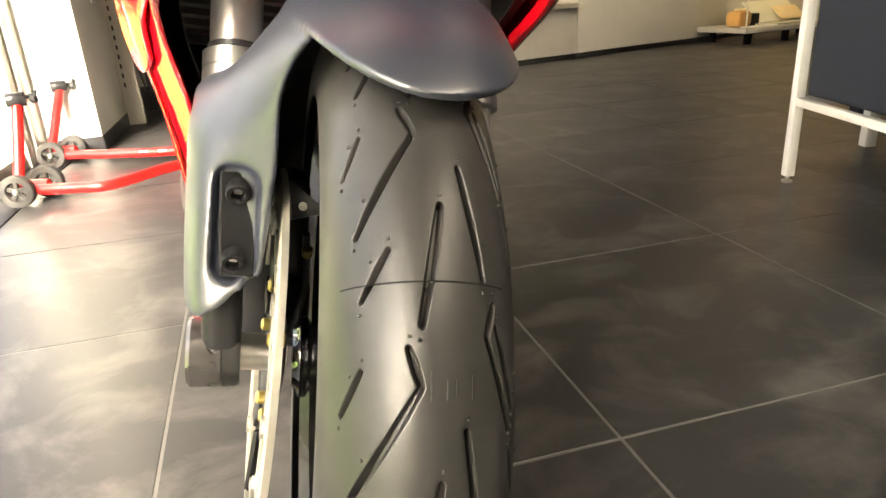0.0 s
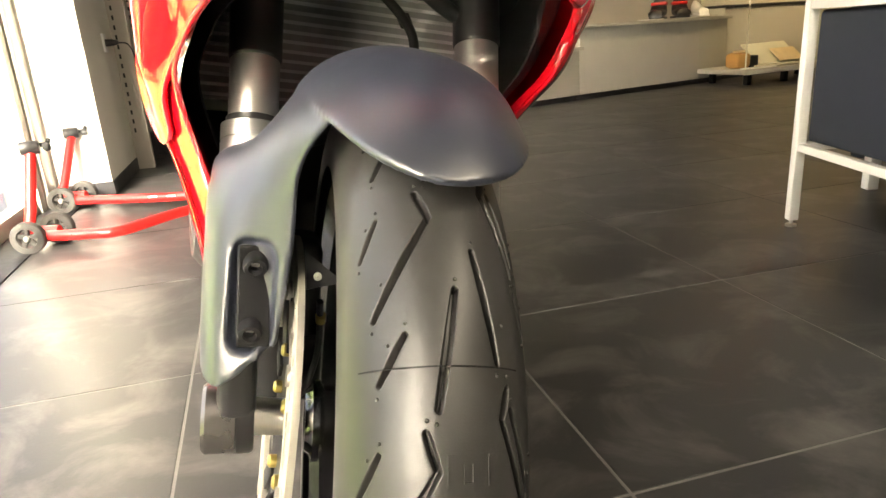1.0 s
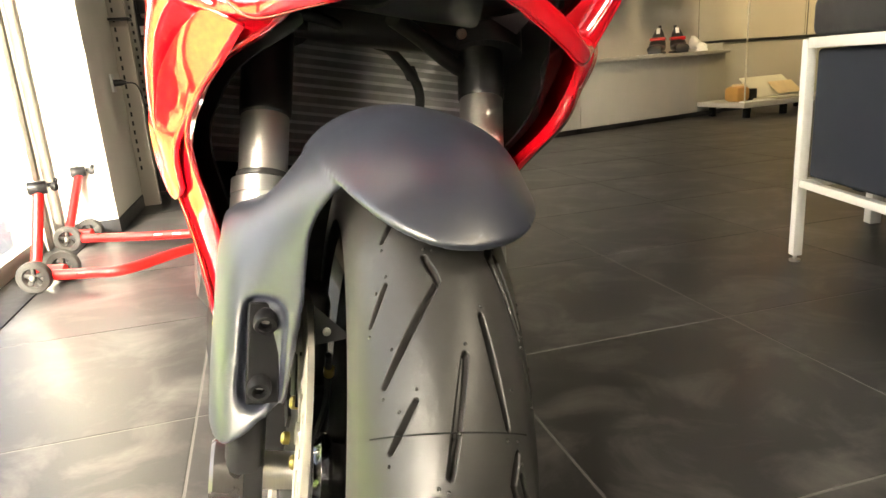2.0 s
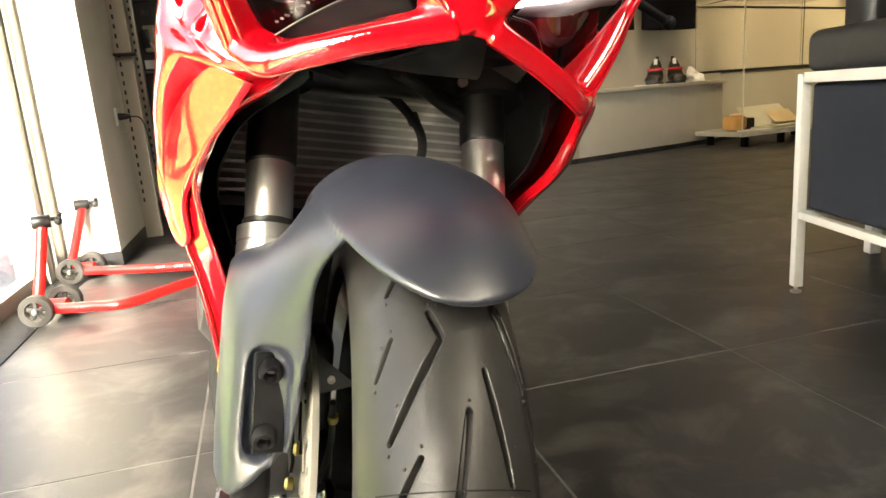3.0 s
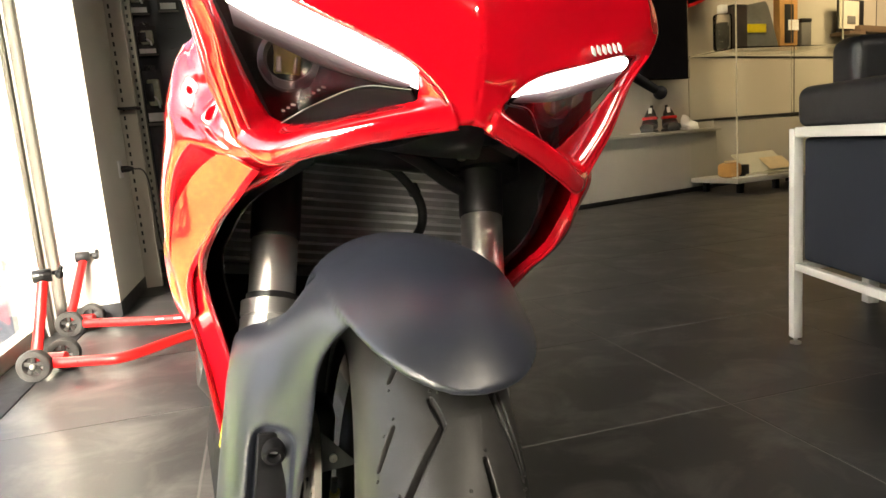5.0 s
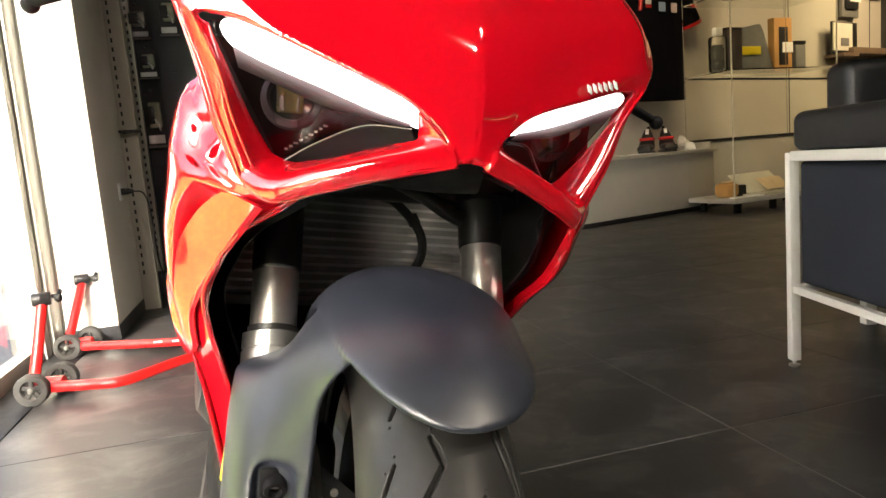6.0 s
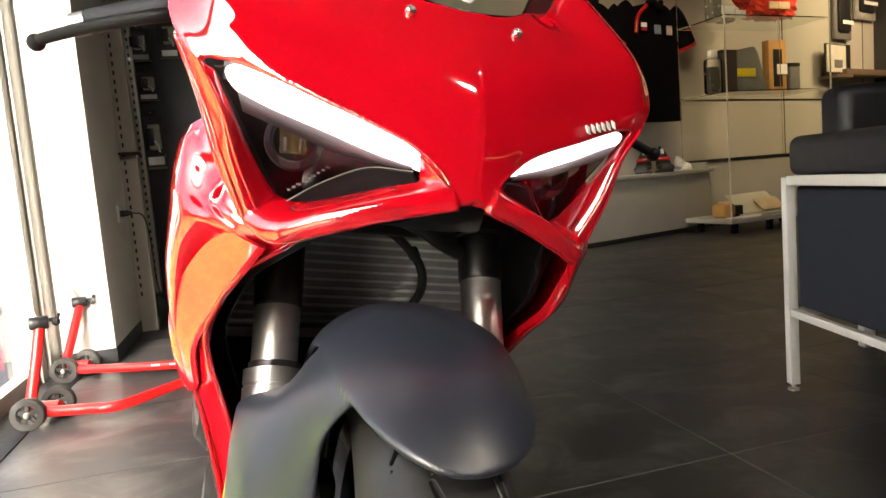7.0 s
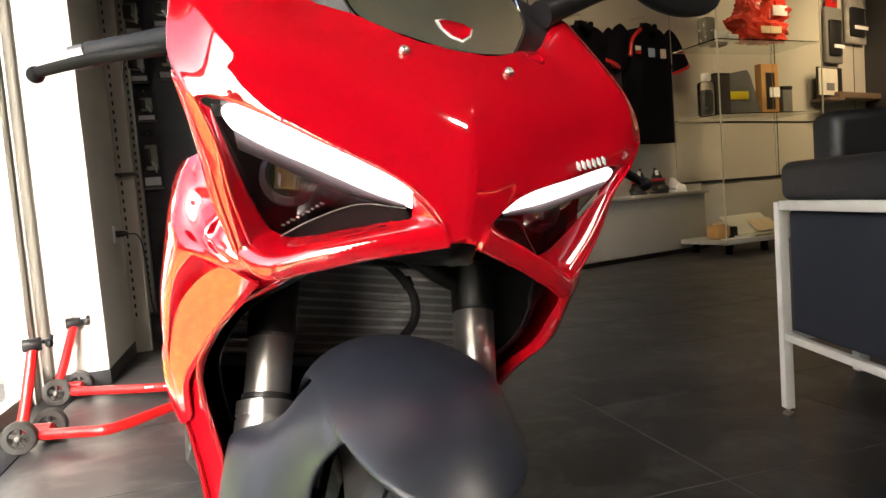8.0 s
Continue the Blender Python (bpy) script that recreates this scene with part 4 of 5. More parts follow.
for side in (1, -1):
    M = Matrix() if side == 1 else MIRROR
    fair = part("side_fairing", shell_bm(side_sheet(side), 0.003), RED, bike, "glossy red side fairing", m=M)
    part("inner_liner", shell_bm(net(shifted([r[1:] for r in side_rows(side)], -0.018, 0.030), 40, 24), 0.002), MATTBLACK, fair, "black inner liner", m=M)
    lamp = part("headlight", shell_bm(net(shifted(LAMP, -0.004, 0.050), 16, 24), 0.003), HOUSING, bike, "dark twin headlight with a white running light", m=M)
    part("lens_cover", shell_bm(net(LAMP, 24, 36), 0.002), SMOKELENS, lamp, "smoked headlight cover", m=M).visible_shadow = False
    strip = DRL_NARROW if side == 1 else DRLNET
    bar = net(strip, 9, 60)
    close = np.sqrt(np.clip(1 - np.clip((np.arange(60) - 54) / 5.2, 0, 1) ** 2, 0.02, 1))[None, :, None]
    bar = bar.mean(axis=0, keepdims=True) * (1 - close) + bar * close
    part("running_light", shell_bm(bar, 0.004), DRL, lamp, "lit white running light strip", m=M)
    # dim emissive strips that fade like the running light's glow on the cover
    low, mid = spline(strip[1], 24), spline(LAMP[1], 24)
    for f, glow_step in zip(np.linspace(0.0, 0.6, 7), LENS_GLOWS):
        rows = np.array([low * (1 - g) + mid * g - (0, 0.0015, 0) for g in (f, f + 0.05, f + 0.1)])[:, 1:-1]
        part("lens_glow", shell_bm(rows, 0.001), glow_step, lamp, "faint emissive strip for the glow on the headlight cover", m=M)
    # projector lens behind its ring
    c = Matrix.Translation((0.117, 0.062, 0.753)) @ Matrix.Rotation(radians(-6), 4, "X") @ Matrix.Rotation(radians(12), 4, "Z")
    part("projector_ring", lathe_bm([(0.008, 0.0165), (-0.001, 0.0172), (-0.003, 0.0185), (0.001, 0.0230), (0.008, 0.0240)], "y", 48), LAMPRING, lamp, m=M @ c)
    part("projector_lens", lathe_bm([(-0.0085, 0.0003), (-0.0075, 0.005), (-0.0045, 0.011), (0.0, 0.0155), (0.006, 0.0166)], "y", 36), PROJ, lamp, "yellowish projector lens", m=M @ c).visible_shadow = False
    part("led_plate", bm_box(0.016, 0.002, 0.018, (0.001, 0.012, 0.002), 0.0008, 1), PHOSPHOR, lamp, "yellow light plate", m=M @ c)
    # two chrome strips stand in for the window's glints in the lens
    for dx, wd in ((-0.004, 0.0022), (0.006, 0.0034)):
        part("glint_strip", bm_box(wd, 0.002, 0.010, (dx, 0.010, -0.002), 0.0006, 1), CHROME, lamp, "small silver strip put in as a lens glint", m=M @ c)
    part("lamp_bowl", lathe_bm([(0.008, 0.0170), (0.014, 0.0165), (0.018, 0.010), (0.018, 0.0003)], "y", 36), BLACK, lamp, m=M @ c)
    # dark duct insert under the lens, with a bright rim
    part("duct_insert", shell_bm(net([[(0.040, -0.001, 0.7315), (0.070, 0.022, 0.732), (0.098, 0.052, 0.718), (0.120, 0.067, 0.7025)], [(0.036, 0.000, 0.7255), (0.065, 0.033, 0.7165), (0.090, 0.057, 0.7085), (0.119, 0.069, 0.7015)]], 10, 30), 0.003), MATTBLACK, lamp, "matt black duct insert", m=M)
    part("insert_rim", tube_bm(spline([(0.040, -0.003, 0.733), (0.070, 0.019, 0.7335), (0.098, 0.049, 0.7195), (0.120, 0.065, 0.7035)], 24), 0.0004, 8), ALU, lamp, m=M)
    # small print on the lens: plain bars
    for k in range(9 if side == -1 else 0):
        t = k / 8
        part("print_bar", bm_box(0.0024 if k % 3 else 0.0036, 0.0006, 0.0016, (0.093 + 0.026 * t, 0.043 + 0.016 * t, 0.7265 - 0.0195 * t + 0.006)), WHITEDIM, lamp, smooth=False, m=M)
    part("nose_screw", lathe_bm([(0.004, 0.0040), (-0.001, 0.0040), (-0.002, 0.003), (-0.002, 0.0015), (-0.001, 0.0014), (-0.001, 0.0002)], "y", 18), CHROME, bike, m=M @ Matrix.Translation((0.046, 0.0145, 0.8555)) @ Matrix.Rotation(radians(-35), 4, "X"))
    part("nose_screw", lathe_bm([(0.004, 0.0042), (-0.001, 0.0042), (-0.002, 0.003), (-0.002, 0.0002)], "y", 18), CHROME, bike, m=M @ Matrix.Translation((0.183, 0.060, 0.867)) @ Matrix.Rotation(radians(-35), 4, "X") @ Matrix.Rotation(radians(30), 4, "Z"))
    part("fairing_screw", lathe_bm([(0.004, 0.005), (-0.001, 0.005), (-0.002, 0.0035), (-0.002, 0.0002)], "y", 14), GLOSSBLACK, fair, m=M @ Matrix.Translation((0.139, 0.30, 0.438)) @ Matrix.Rotation(radians(40), 4, "Z"))
    # moulded ribs along the cheek and the lip
    for row, r in ((CHEEK[1], 0.0016), (CHEEK[2], 0.0018), ([tuple((a + b) / 2 for a, b in zip(p, q)) for p, q in zip(CHEEK[2], CHEEK[3])], 0.0014)):
        part("cheek_rib", tube_bm(spline(row, 40), r, 10), RED, fair, m=M)
    part("lip_rib", tube_bm(spline(LIP[0], 60), np.concatenate([np.linspace(0.0004, 0.0017, 50), np.linspace(0.0017, 0.0004, 10)]), 10), RED, fair, m=M)
    # front edge of the fairing, a rounded bead
    part("edge_bead", tube_bm(spline([r[1] for r in side_rows(side)[4:]], 60), 0.0022, 10), RED, fair, m=M)

# lower field panel of the street-side fairing: a ruled sheet from its inner to its outer edge
FIELD_IN = [(0.1354, 0.045, 0.666), (0.1461, 0.075, 0.6424), (0.1577, 0.100, 0.6185), (0.1696, 0.125, 0.5903), (0.1745, 0.140, 0.5692), (0.1716, 0.150, 0.5481), (0.167, 0.155, 0.5306)]
FIELD_OUT = [(0.1596, 0.068, 0.6779), (0.174, 0.104, 0.663), (0.1858, 0.140, 0.6384), (0.1931, 0.165, 0.6109), (0.1952, 0.180, 0.5882), (0.1884, 0.190, 0.5539), (0.1761, 0.192, 0.5205)]


def field_sheet():
    a, b = spline(FIELD_IN, 70), spline(FIELD_OUT, 70)
    d = b - a
    o = np.stack([d[:, 1], -d[:, 0], 0 * d[:, 0]], -1)
    o /= np.linalg.norm(o, axis=1, keepdims=True)
    s = np.linspace(0, 1, 24)
    P = a[:, None] + d[:, None] * s[None, :, None] + o[:, None] * (0.0025 + 0.006 * s * (1 - s) - 0.0025 * np.maximum(1 - s / 0.08, 0))[None, :, None]
    # the foot is rounded off
    t = np.clip((np.linspace(0, 1, 70) - 0.92) / 0.08, 0, 1)
    mid = P[:, 10:13].mean(axis=1, keepdims=True)
    return mid + (P - mid) * np.sqrt(np.maximum(1 - t ** 2, 0.02))[:, None, None]


part("field_panel", shell_bm(field_sheet(), 0.003), RED, bpy.data.objects["side_fairing.001"], "glossy red lower field of the side fairing", m=MIRROR)

# front face of the lip on the street side
LIPFACE = [(0.020, -0.0235, 0.7045), (0.045, -0.0135, 0.6985), (0.070, -0.0015, 0.6915), (0.100, 0.0130, 0.6815), (0.124, 0.0265, 0.6745)]
low = spline(LIPFACE, 50)
high = np.linspace(0.0135, 0.0105, 50)[:, None]
face = np.array([low + high * (0.0, 0.24 * g * (1 - g), g) for g in np.linspace(0, 1, 12)])
part("corner_rib", tube_bm(spline([(0.041, -0.0185, 0.743), (0.029, -0.0235, 0.731), (0.0185, -0.027, 0.7195), (0.0195, -0.0265, 0.7085), (0.045, -0.0165, 0.7005)], 40), 0.0013, 10), RED, bike, m=MIRROR)
part("lip_face", shell_bm(face, 0.002), RED, bike, "glossy red front face of the lip", m=MIRROR)

# black duct between the lips, from the beak back to the yoke
DUCT = [
    [(-0.0125, -0.0215, 0.7125), (0.0, -0.0235, 0.7115), (0.0125, -0.0215, 0.7125)],
    [(-0.026, 0.010, 0.7000), (0.0, 0.004, 0.6960), (0.026, 0.010, 0.7000)],
    [(-0.045, 0.060, 0.6920), (0.0, 0.055, 0.6900), (0.045, 0.060, 0.6920)],
    [(-0.060, 0.130, 0.7000), (0.0, 0.130, 0.7000), (0.060, 0.130, 0.7000)],
]
part("nose_duct", shell_bm(net(DUCT, 24, 16), 0.003), MATTBLACK, bike, "matt black duct under the beak")

# maker's name above the running light: six plain white blocks
for k in range(6):
    part("name_block", bm_box(0.0052, 0.001, 0.0068, (0.0, 0, 0)), WHITEPRINT, bike, smooth=False, m=Matrix.Translation((0.112 + k * 0.0070, 0.0005 + k * 0.0028, 0.7845 + k * 0.0021)) @ Matrix.Rotation(radians(24), 4, "Z") @ Matrix.Rotation(radians(12), 4, "Y") @ Matrix.Rotation(radians(-22), 4, "X"))

# windscreen, its trim and the shield on it
SCREEN = [
    [(-0.092, 0.085, 0.925), (-0.072, 0.062, 0.888), (-0.033, 0.034, 0.870), (0.0, 0.028, 0.866), (0.033, 0.034, 0.870), (0.072, 0.062, 0.888), (0.092, 0.085, 0.925)],
    [(-0.092, 0.130, 0.975), (-0.066, 0.100, 0.952), (-0.032, 0.080, 0.938), (0.0, 0.076, 0.935), (0.032, 0.080, 0.938), (0.066, 0.100, 0.952), (0.092, 0.130, 0.975)],
    [(-0.090, 0.230, 1.04), (-0.066, 0.210, 1.05), (-0.032, 0.200, 1.06), (0.0, 0.197, 1.062), (0.032, 0.200, 1.06), (0.066, 0.210, 1.05), (0.090, 0.230, 1.04)],
]
part("windscreen", shell_bm(net(SCREEN, 30, 50), 0.003), SMOKE, bike, "smoked clear windscreen")
part("instrument_cowl", bm_box(0.15, 0.10, 0.04, (0, 0.30, 0.88), 0.015, 3), BLACK, bike)
SHIELD = [(-0.017, 0.008), (-0.009, 0.012), (0.009, 0.012), (0.018, 0.007), (0.014, -0.004), (0.004, -0.014), (-0.006, -0.011), (-0.014, -0.002)]
SHIELDM = Matrix.Translation((0.0045, 0.0395, 0.8865)) @ Matrix.Rotation(radians(52), 4, "X")
sh = part("shield_mark", poly_prism(SHIELD, 0.0, 0.0012), WHITEPRINT, bike, "red and white shield mark", smooth=False, m=SHIELDM)
part("shield_field", poly_prism([(x * 0.86 + 0.001, y * 0.86 + 0.0008) for x, y in SHIELD], 0.0012, 0.0022), RED, sh, smooth=False, m=SHIELDM)
for side in (1, -1):
    M = Matrix() if side == 1 else MIRROR
    part("screen_trim", shell_bm(net([[(0.073, 0.064, 0.885), (0.094, 0.080, 0.892), (0.120, 0.102, 0.905)], [(0.093, 0.088, 0.928), (0.112, 0.106, 0.935), (0.140, 0.122, 0.945)], [(0.095, 0.16, 0.99), (0.115, 0.17, 0.99), (0.135, 0.18, 0.985)]], 16, 16), 0.003), BLACK, bike, "black screen trim", m=M)
    mir = part("mirror", tube_bm(spline([(0.122, 0.105, 0.945), (0.165, 0.12, 0.972), (0.23, 0.15, 1.01), (0.30, 0.18, 1.04)], 16), np.linspace(0.014, 0.009, 16), 14), BLACK, bike, "black mirror on a stalk", m=M)
    bm = bmesh.new()
    bmesh.ops.create_uvsphere(bm, u_segments=32, v_segments=20, radius=1.0, matrix=Matrix.Translation((0.365, 0.20, 1.062)) @ Matrix.Diagonal((0.075, 0.028, 0.036, 1)))
    part("mirror_head", bm, BLACK, mir, m=M)

# handlebars: grip, bar end, lever, master cylinder
for side in (-1, 1):
    M = Matrix() if side == -1 else MIRROR
    g0, g1 = Vector((-0.200, 0.322, 0.916)), Vector((-0.312, 0.362, 0.877))
    d = g1 - g0
    grip = part("handlebar_grip", tube_bm([g0 + d * k for k in (0, 0.04, 0.05, 0.2, 0.4, 0.6, 0.84, 0.86)], [0.0105, 0.0105, 0.0132, 0.0130, 0.0126, 0.0130, 0.0136, 0.0105], 24), GRIP, bike, "black rubber handlebar grip", m=M)
    part("bar_end", tube_bm([g0 + d * k for k in (0.855, 0.86, 0.99, 1.0)], [0.010, 0.0128, 0.0128, 0.0105], 24), ALU, grip, "silver bar end", m=M)
    if side == -1:
        lev = spline([(-0.205, 0.288, 0.893), (-0.235, 0.292, 0.884), (-0.285, 0.318, 0.872), (-0.336, 0.352, 0.857), (-0.344, 0.360, 0.853)], 26)
    else:     # the bars are turned, so this lever reaches further out and forward
        lev = spline([(-0.205, 0.298, 0.893), (-0.270, 0.288, 0.868), (-0.340, 0.277, 0.842), (-0.398, 0.271, 0.821), (-0.405, 0.270, 0.818)], 26)
    ball = bmesh.new()
    bmesh.ops.create_uvsphere(ball, u_segments=24, v_segments=16, radius=0.0092, matrix=Matrix.Translation(lev[-1]))
    part("lever", join_bm(tube_bm(lev, np.linspace(0.0075, 0.0055, 26), 14), ball), MATTBLACK, bike, "black brake lever with a ball end", m=M)
    part("lever_mount", bm_box(0.04, 0.05, 0.035, (-0.196, 0.300, 0.912), 0.008, 3), BLACK, bike, m=M)

# fork yoke, brake hose, radiator and the dark mass behind
yoke = part("fork_yoke", join_bm(bm_box(0.20, 0.05, 0.040, (0, 0.150, 0.402), 0.014, 4), tube_bm([fk(-0.108, 0.385), fk(-0.108, 0.425)], 0.037, 32), tube_bm([fk(0.108, 0.385), fk(0.108, 0.425)], 0.037, 32)), ANOD, bike, "black lower fork yoke", m=FRONT)
for X in (-0.075, 0.075):
    part("yoke_bolt", lathe_bm([(0.0, 0.0004), (0.0, 0.005), (0.006, 0.005), (0.006, 0.0004)], "y", 12), STEEL, yoke, m=FRONT @ Matrix.Translation((X, 0.115, 0.402)))
part("brake_hose", tube_bm(spline([(-0.09, 0.19, 0.700), (-0.05, 0.20, 0.697), (-0.011, 0.215, 0.690), (0.013, 0.235, 0.685), (0.034, 0.24, 0.679), (0.063, 0.24, 0.651), (0.069, 0.24, 0.623), (0.056, 0.24, 0.599), (0.040, 0.245, 0.58)], 50), 0.0052, 12), BLACK, bike, "black rubber brake hose")
part("hose_fitting", tube_bm([(0.058, 0.253, 0.665), (0.064, 0.256, 0.657)], 0.007, 12), ANOD, bike)
part("wiring_loom", tube_bm(spline([(0.0, 0.14, 0.70), (0.035, 0.165, 0.69), (0.075, 0.18, 0.672), (0.10, 0.19, 0.668), (0.125, 0.20, 0.69)], 24), 0.008, 12), BLACK, bike)
rad = part("radiator", bm_box(0.39, 0.03, 0.20, (0.015, 0.366, 0.650), 0.003), FINALU, bike, "finned radiator behind the fork")
for k in range(17):
    w = 0.562 + k * 0.0108
    P = np.array([[(u, 0.345, w + dz) for u in np.linspace(-0.175, 0.205, 4)] for dz in (0.0, 0.0036)])
    part("radiator_tube", shell_bm(P, 0.012, flip=True), RADALU, rad)
part("radiator_rail", bm_box(0.39, 0.03, 0.012, (0.015, 0.352, 0.552), 0.003), ALU, rad)
# black sheet added so the gap behind the radiator reads dark
part("gap_backing", bm_box(0.30, 0.02, 0.36, (0, 0.43, 0.63), 0.004), MATTBLACK, bike, "plain black sheet added to close the gap behind the radiator")
part("cowl_floor", bm_box(0.20, 0.22, 0.05, (0, 0.165, 0.735), 0.015, 3), MATTBLACK, bike)
part("inner_cowl", bm_box(0.30, 0.3, 0.16, (0, 0.30, 0.82), 0.02), BLACK, bike)
part("engine", bm_box(0.20, 0.30, 0.36, (0, 0.56, 0.40), 0.03, 3), BLACK, bike, "dark engine block behind the radiator")
part("belly_pan", bm_box(0.22, 0.40, 0.16, (0, 0.62, 0.20), 0.05, 4), MATTBLACK, bike, "black belly pan under the engine")
part("exhaust_header", tube_bm(spline([(-0.05, 0.40, 0.50), (-0.05, 0.385, 0.44), (-0.04, 0.40, 0.36), (-0.03, 0.46, 0.30), (0.0, 0.60, 0.26)], 24), 0.02, 18), STEELDARK, bike)
part("exhaust_header", tube_bm(spline([(0.05, 0.40, 0.50), (0.05, 0.385, 0.44), (0.04, 0.40, 0.36), (0.03, 0.46, 0.30), (0.0, 0.62, 0.26)], 24), 0.02, 18), STEELDARK, bike)
part("reflector", beam_bm((-0.1372, 0.146, 0.467), (-0.1415, 0.146, 0.416), 0.0065, 0.005, 0.0018), YELLOW, bike, "yellow side reflector")
part("tank", moved(lathe_bm([(-0.25, 0.02), (-0.2, 0.10), (0, 0.15), (0.15, 0.12), (0.22, 0.02)], "y", 40), Matrix.Translation((0, 0.80, 0.80))), RED, bike, "red fuel tank")
part("seat", bm_box(0.22, 0.5, 0.08, (0, 1.25, 0.82), 0.03, 3), LEATHER, bike)
part("swingarm", bm_box(0.20, 0.55, 0.08, (0, 1.15, 0.34), 0.02, 3), ANOD, bike)
part("rear_tyre", lathe_bm([(-0.06, 0.22), (-0.09, 0.24), (-0.095, 0.27), (-0.06, 0.31), (0, 0.325), (0.06, 0.31), (0.095, 0.27), (0.09, 0.24), (0.06, 0.22)], "x", 64), RUBBER, bike, m=Matrix.Translation((0, 1.50, 0.330)))
part("side_stand", tube_bm([(0.10, 0.75, 0.30), (0.16, 0.74, 0.16), (0.205, 0.735, -0.034)], 0.012, 14), ANOD, bike)

# ---- paddock stand by the glass front ----
def stand_wheel(parent, c, axis_rot):
    m = Matrix.Translation(c) @ axis_rot
    w = part("stand_wheel", lathe_bm([(-0.016, 0.034), (-0.016, 0.052), (-0.013, 0.055), (0.013, 0.055), (0.016, 0.052), (0.016, 0.034), (0.010, 0.032), (-0.010, 0.032), (-0.016, 0.034)], "y", 40), WHEELGREY, parent, "grey nylon wheel", m=m)
    for k in range(5):
        a = 2 * math.pi * k / 5 + 0.3
        part("wheel_spoke", beam_bm((0.008 * math.cos(a), 0, 0.008 * math.sin(a)), (0.034 * math.cos(a), 0, 0.034 * math.sin(a)), 0.012, 0.016, 0.002), WHEELGREY, w, m=m)
    part("wheel_hub", lathe_bm([(-0.022, 0.0004), (-0.022, 0.006), (-0.018, 0.010), (0.018, 0.010), (0.022, 0.006), (0.022, 0.0004)], "y", 20), STEEL, w, m=m)


def paddock_stand():
    s = thing("paddock_stand", "red tubular paddock stand with grey wheels on the floor", "paddock stand")
    rot = Matrix.Rotation(radians(8), 4, "Z")
    for (wx, wy), top, arm in (((-1.428, 1.733), (-1.435, 1.875, 0.325), [(-1.39, 1.765, 0.05), (-1.25, 1.76, 0.05), (-1.13, 1.775, 0.05), (-0.99, 1.975, 0.055), (-0.82, 2.10, 0.06), (-0.45, 2.13, 0.10)]),
                               ((-1.628, 2.322), (-1.655, 2.56, 0.295), [(-1.58, 2.34, 0.05), (-1.35, 2.30, 0.05), (-1.14, 2.28, 0.05), (-0.80, 2.25, 0.06), (-0.45, 2.16, 0.10)])):
        stand_wheel(s, (wx, wy, 0.055), rot)
        stand_wheel(s, (wx + 0.03, wy + 0.13, 0.055), rot)
        part("wheel_axle", tube_bm([(wx, wy - 0.01, 0.055), (wx + 0.03, wy + 0.14, 0.055)], 0.007, 12), STEEL, s)
        part("arm", tube_bm(spline(arm, 50), 0.0185, 18), STANDRED, s, "red powder-coated tube")
        base = Vector((wx - 0.03, wy + 0.07, 0.07))
        t = Vector(top)
        up = part("upright", tube_bm(spline([base + Vector((0.10, 0, -0.012)), base + Vector((0.02, 0, -0.01)), base, base.lerp(t, 0.25), base.lerp(t, 0.6), t], 40), 0.0185, 18), STANDRED, s)
        part("head_clamp", lathe_bm([(-0.03, 0.0004), (-0.03, 0.021), (-0.026, 0.024), (0.026, 0.024), (0.03, 0.021), (0.03, 0.0004)], "x", 24), ANOD, up, "black clamp head", m=Matrix.Translation(t + Vector((0.0, 0, 0.015))) @ Matrix.Rotation(radians(25), 4, "Z"))
        part("spool_fork", tube_bm(spline([t + Vector((-0.012, 0.0, 0.03)), t + Vector((-0.02, 0.0, 0.055)), t + Vector((-0.032, 0, 0.085))], 10), 0.007, 10), WHITEPRINT, up, "worn pale fork tip")
        part("spool_fork", tube_bm(spline([t + Vector((0.025, 0.02, 0.02)), t + Vector((0.045, 0.03, 0.022)), t + Vector((0.055, 0.03, 0.04))], 10), 0.008, 10), ANOD, up)
        part("knob", lathe_bm([(0.0, 0.0004), (0.0, 0.012), (0.008, 0.016), (0.018, 0.012), (0.02, 0.0004)], "x", 16), BLACK, up, m=Matrix.Translation(t + Vector((0.04, 0.02, 0.012))))
    for x, y in ((-1.14, 2.262), (-1.05, 2.255), (-1.22, 2.268)):
        part("scratch_mark", bm_box(0.035, 0.002, 0.007, (x, y, 0.058), 0.0), WHITEPRINT, s, "worn white paint chips", smooth=False)
    return s


paddock_stand()

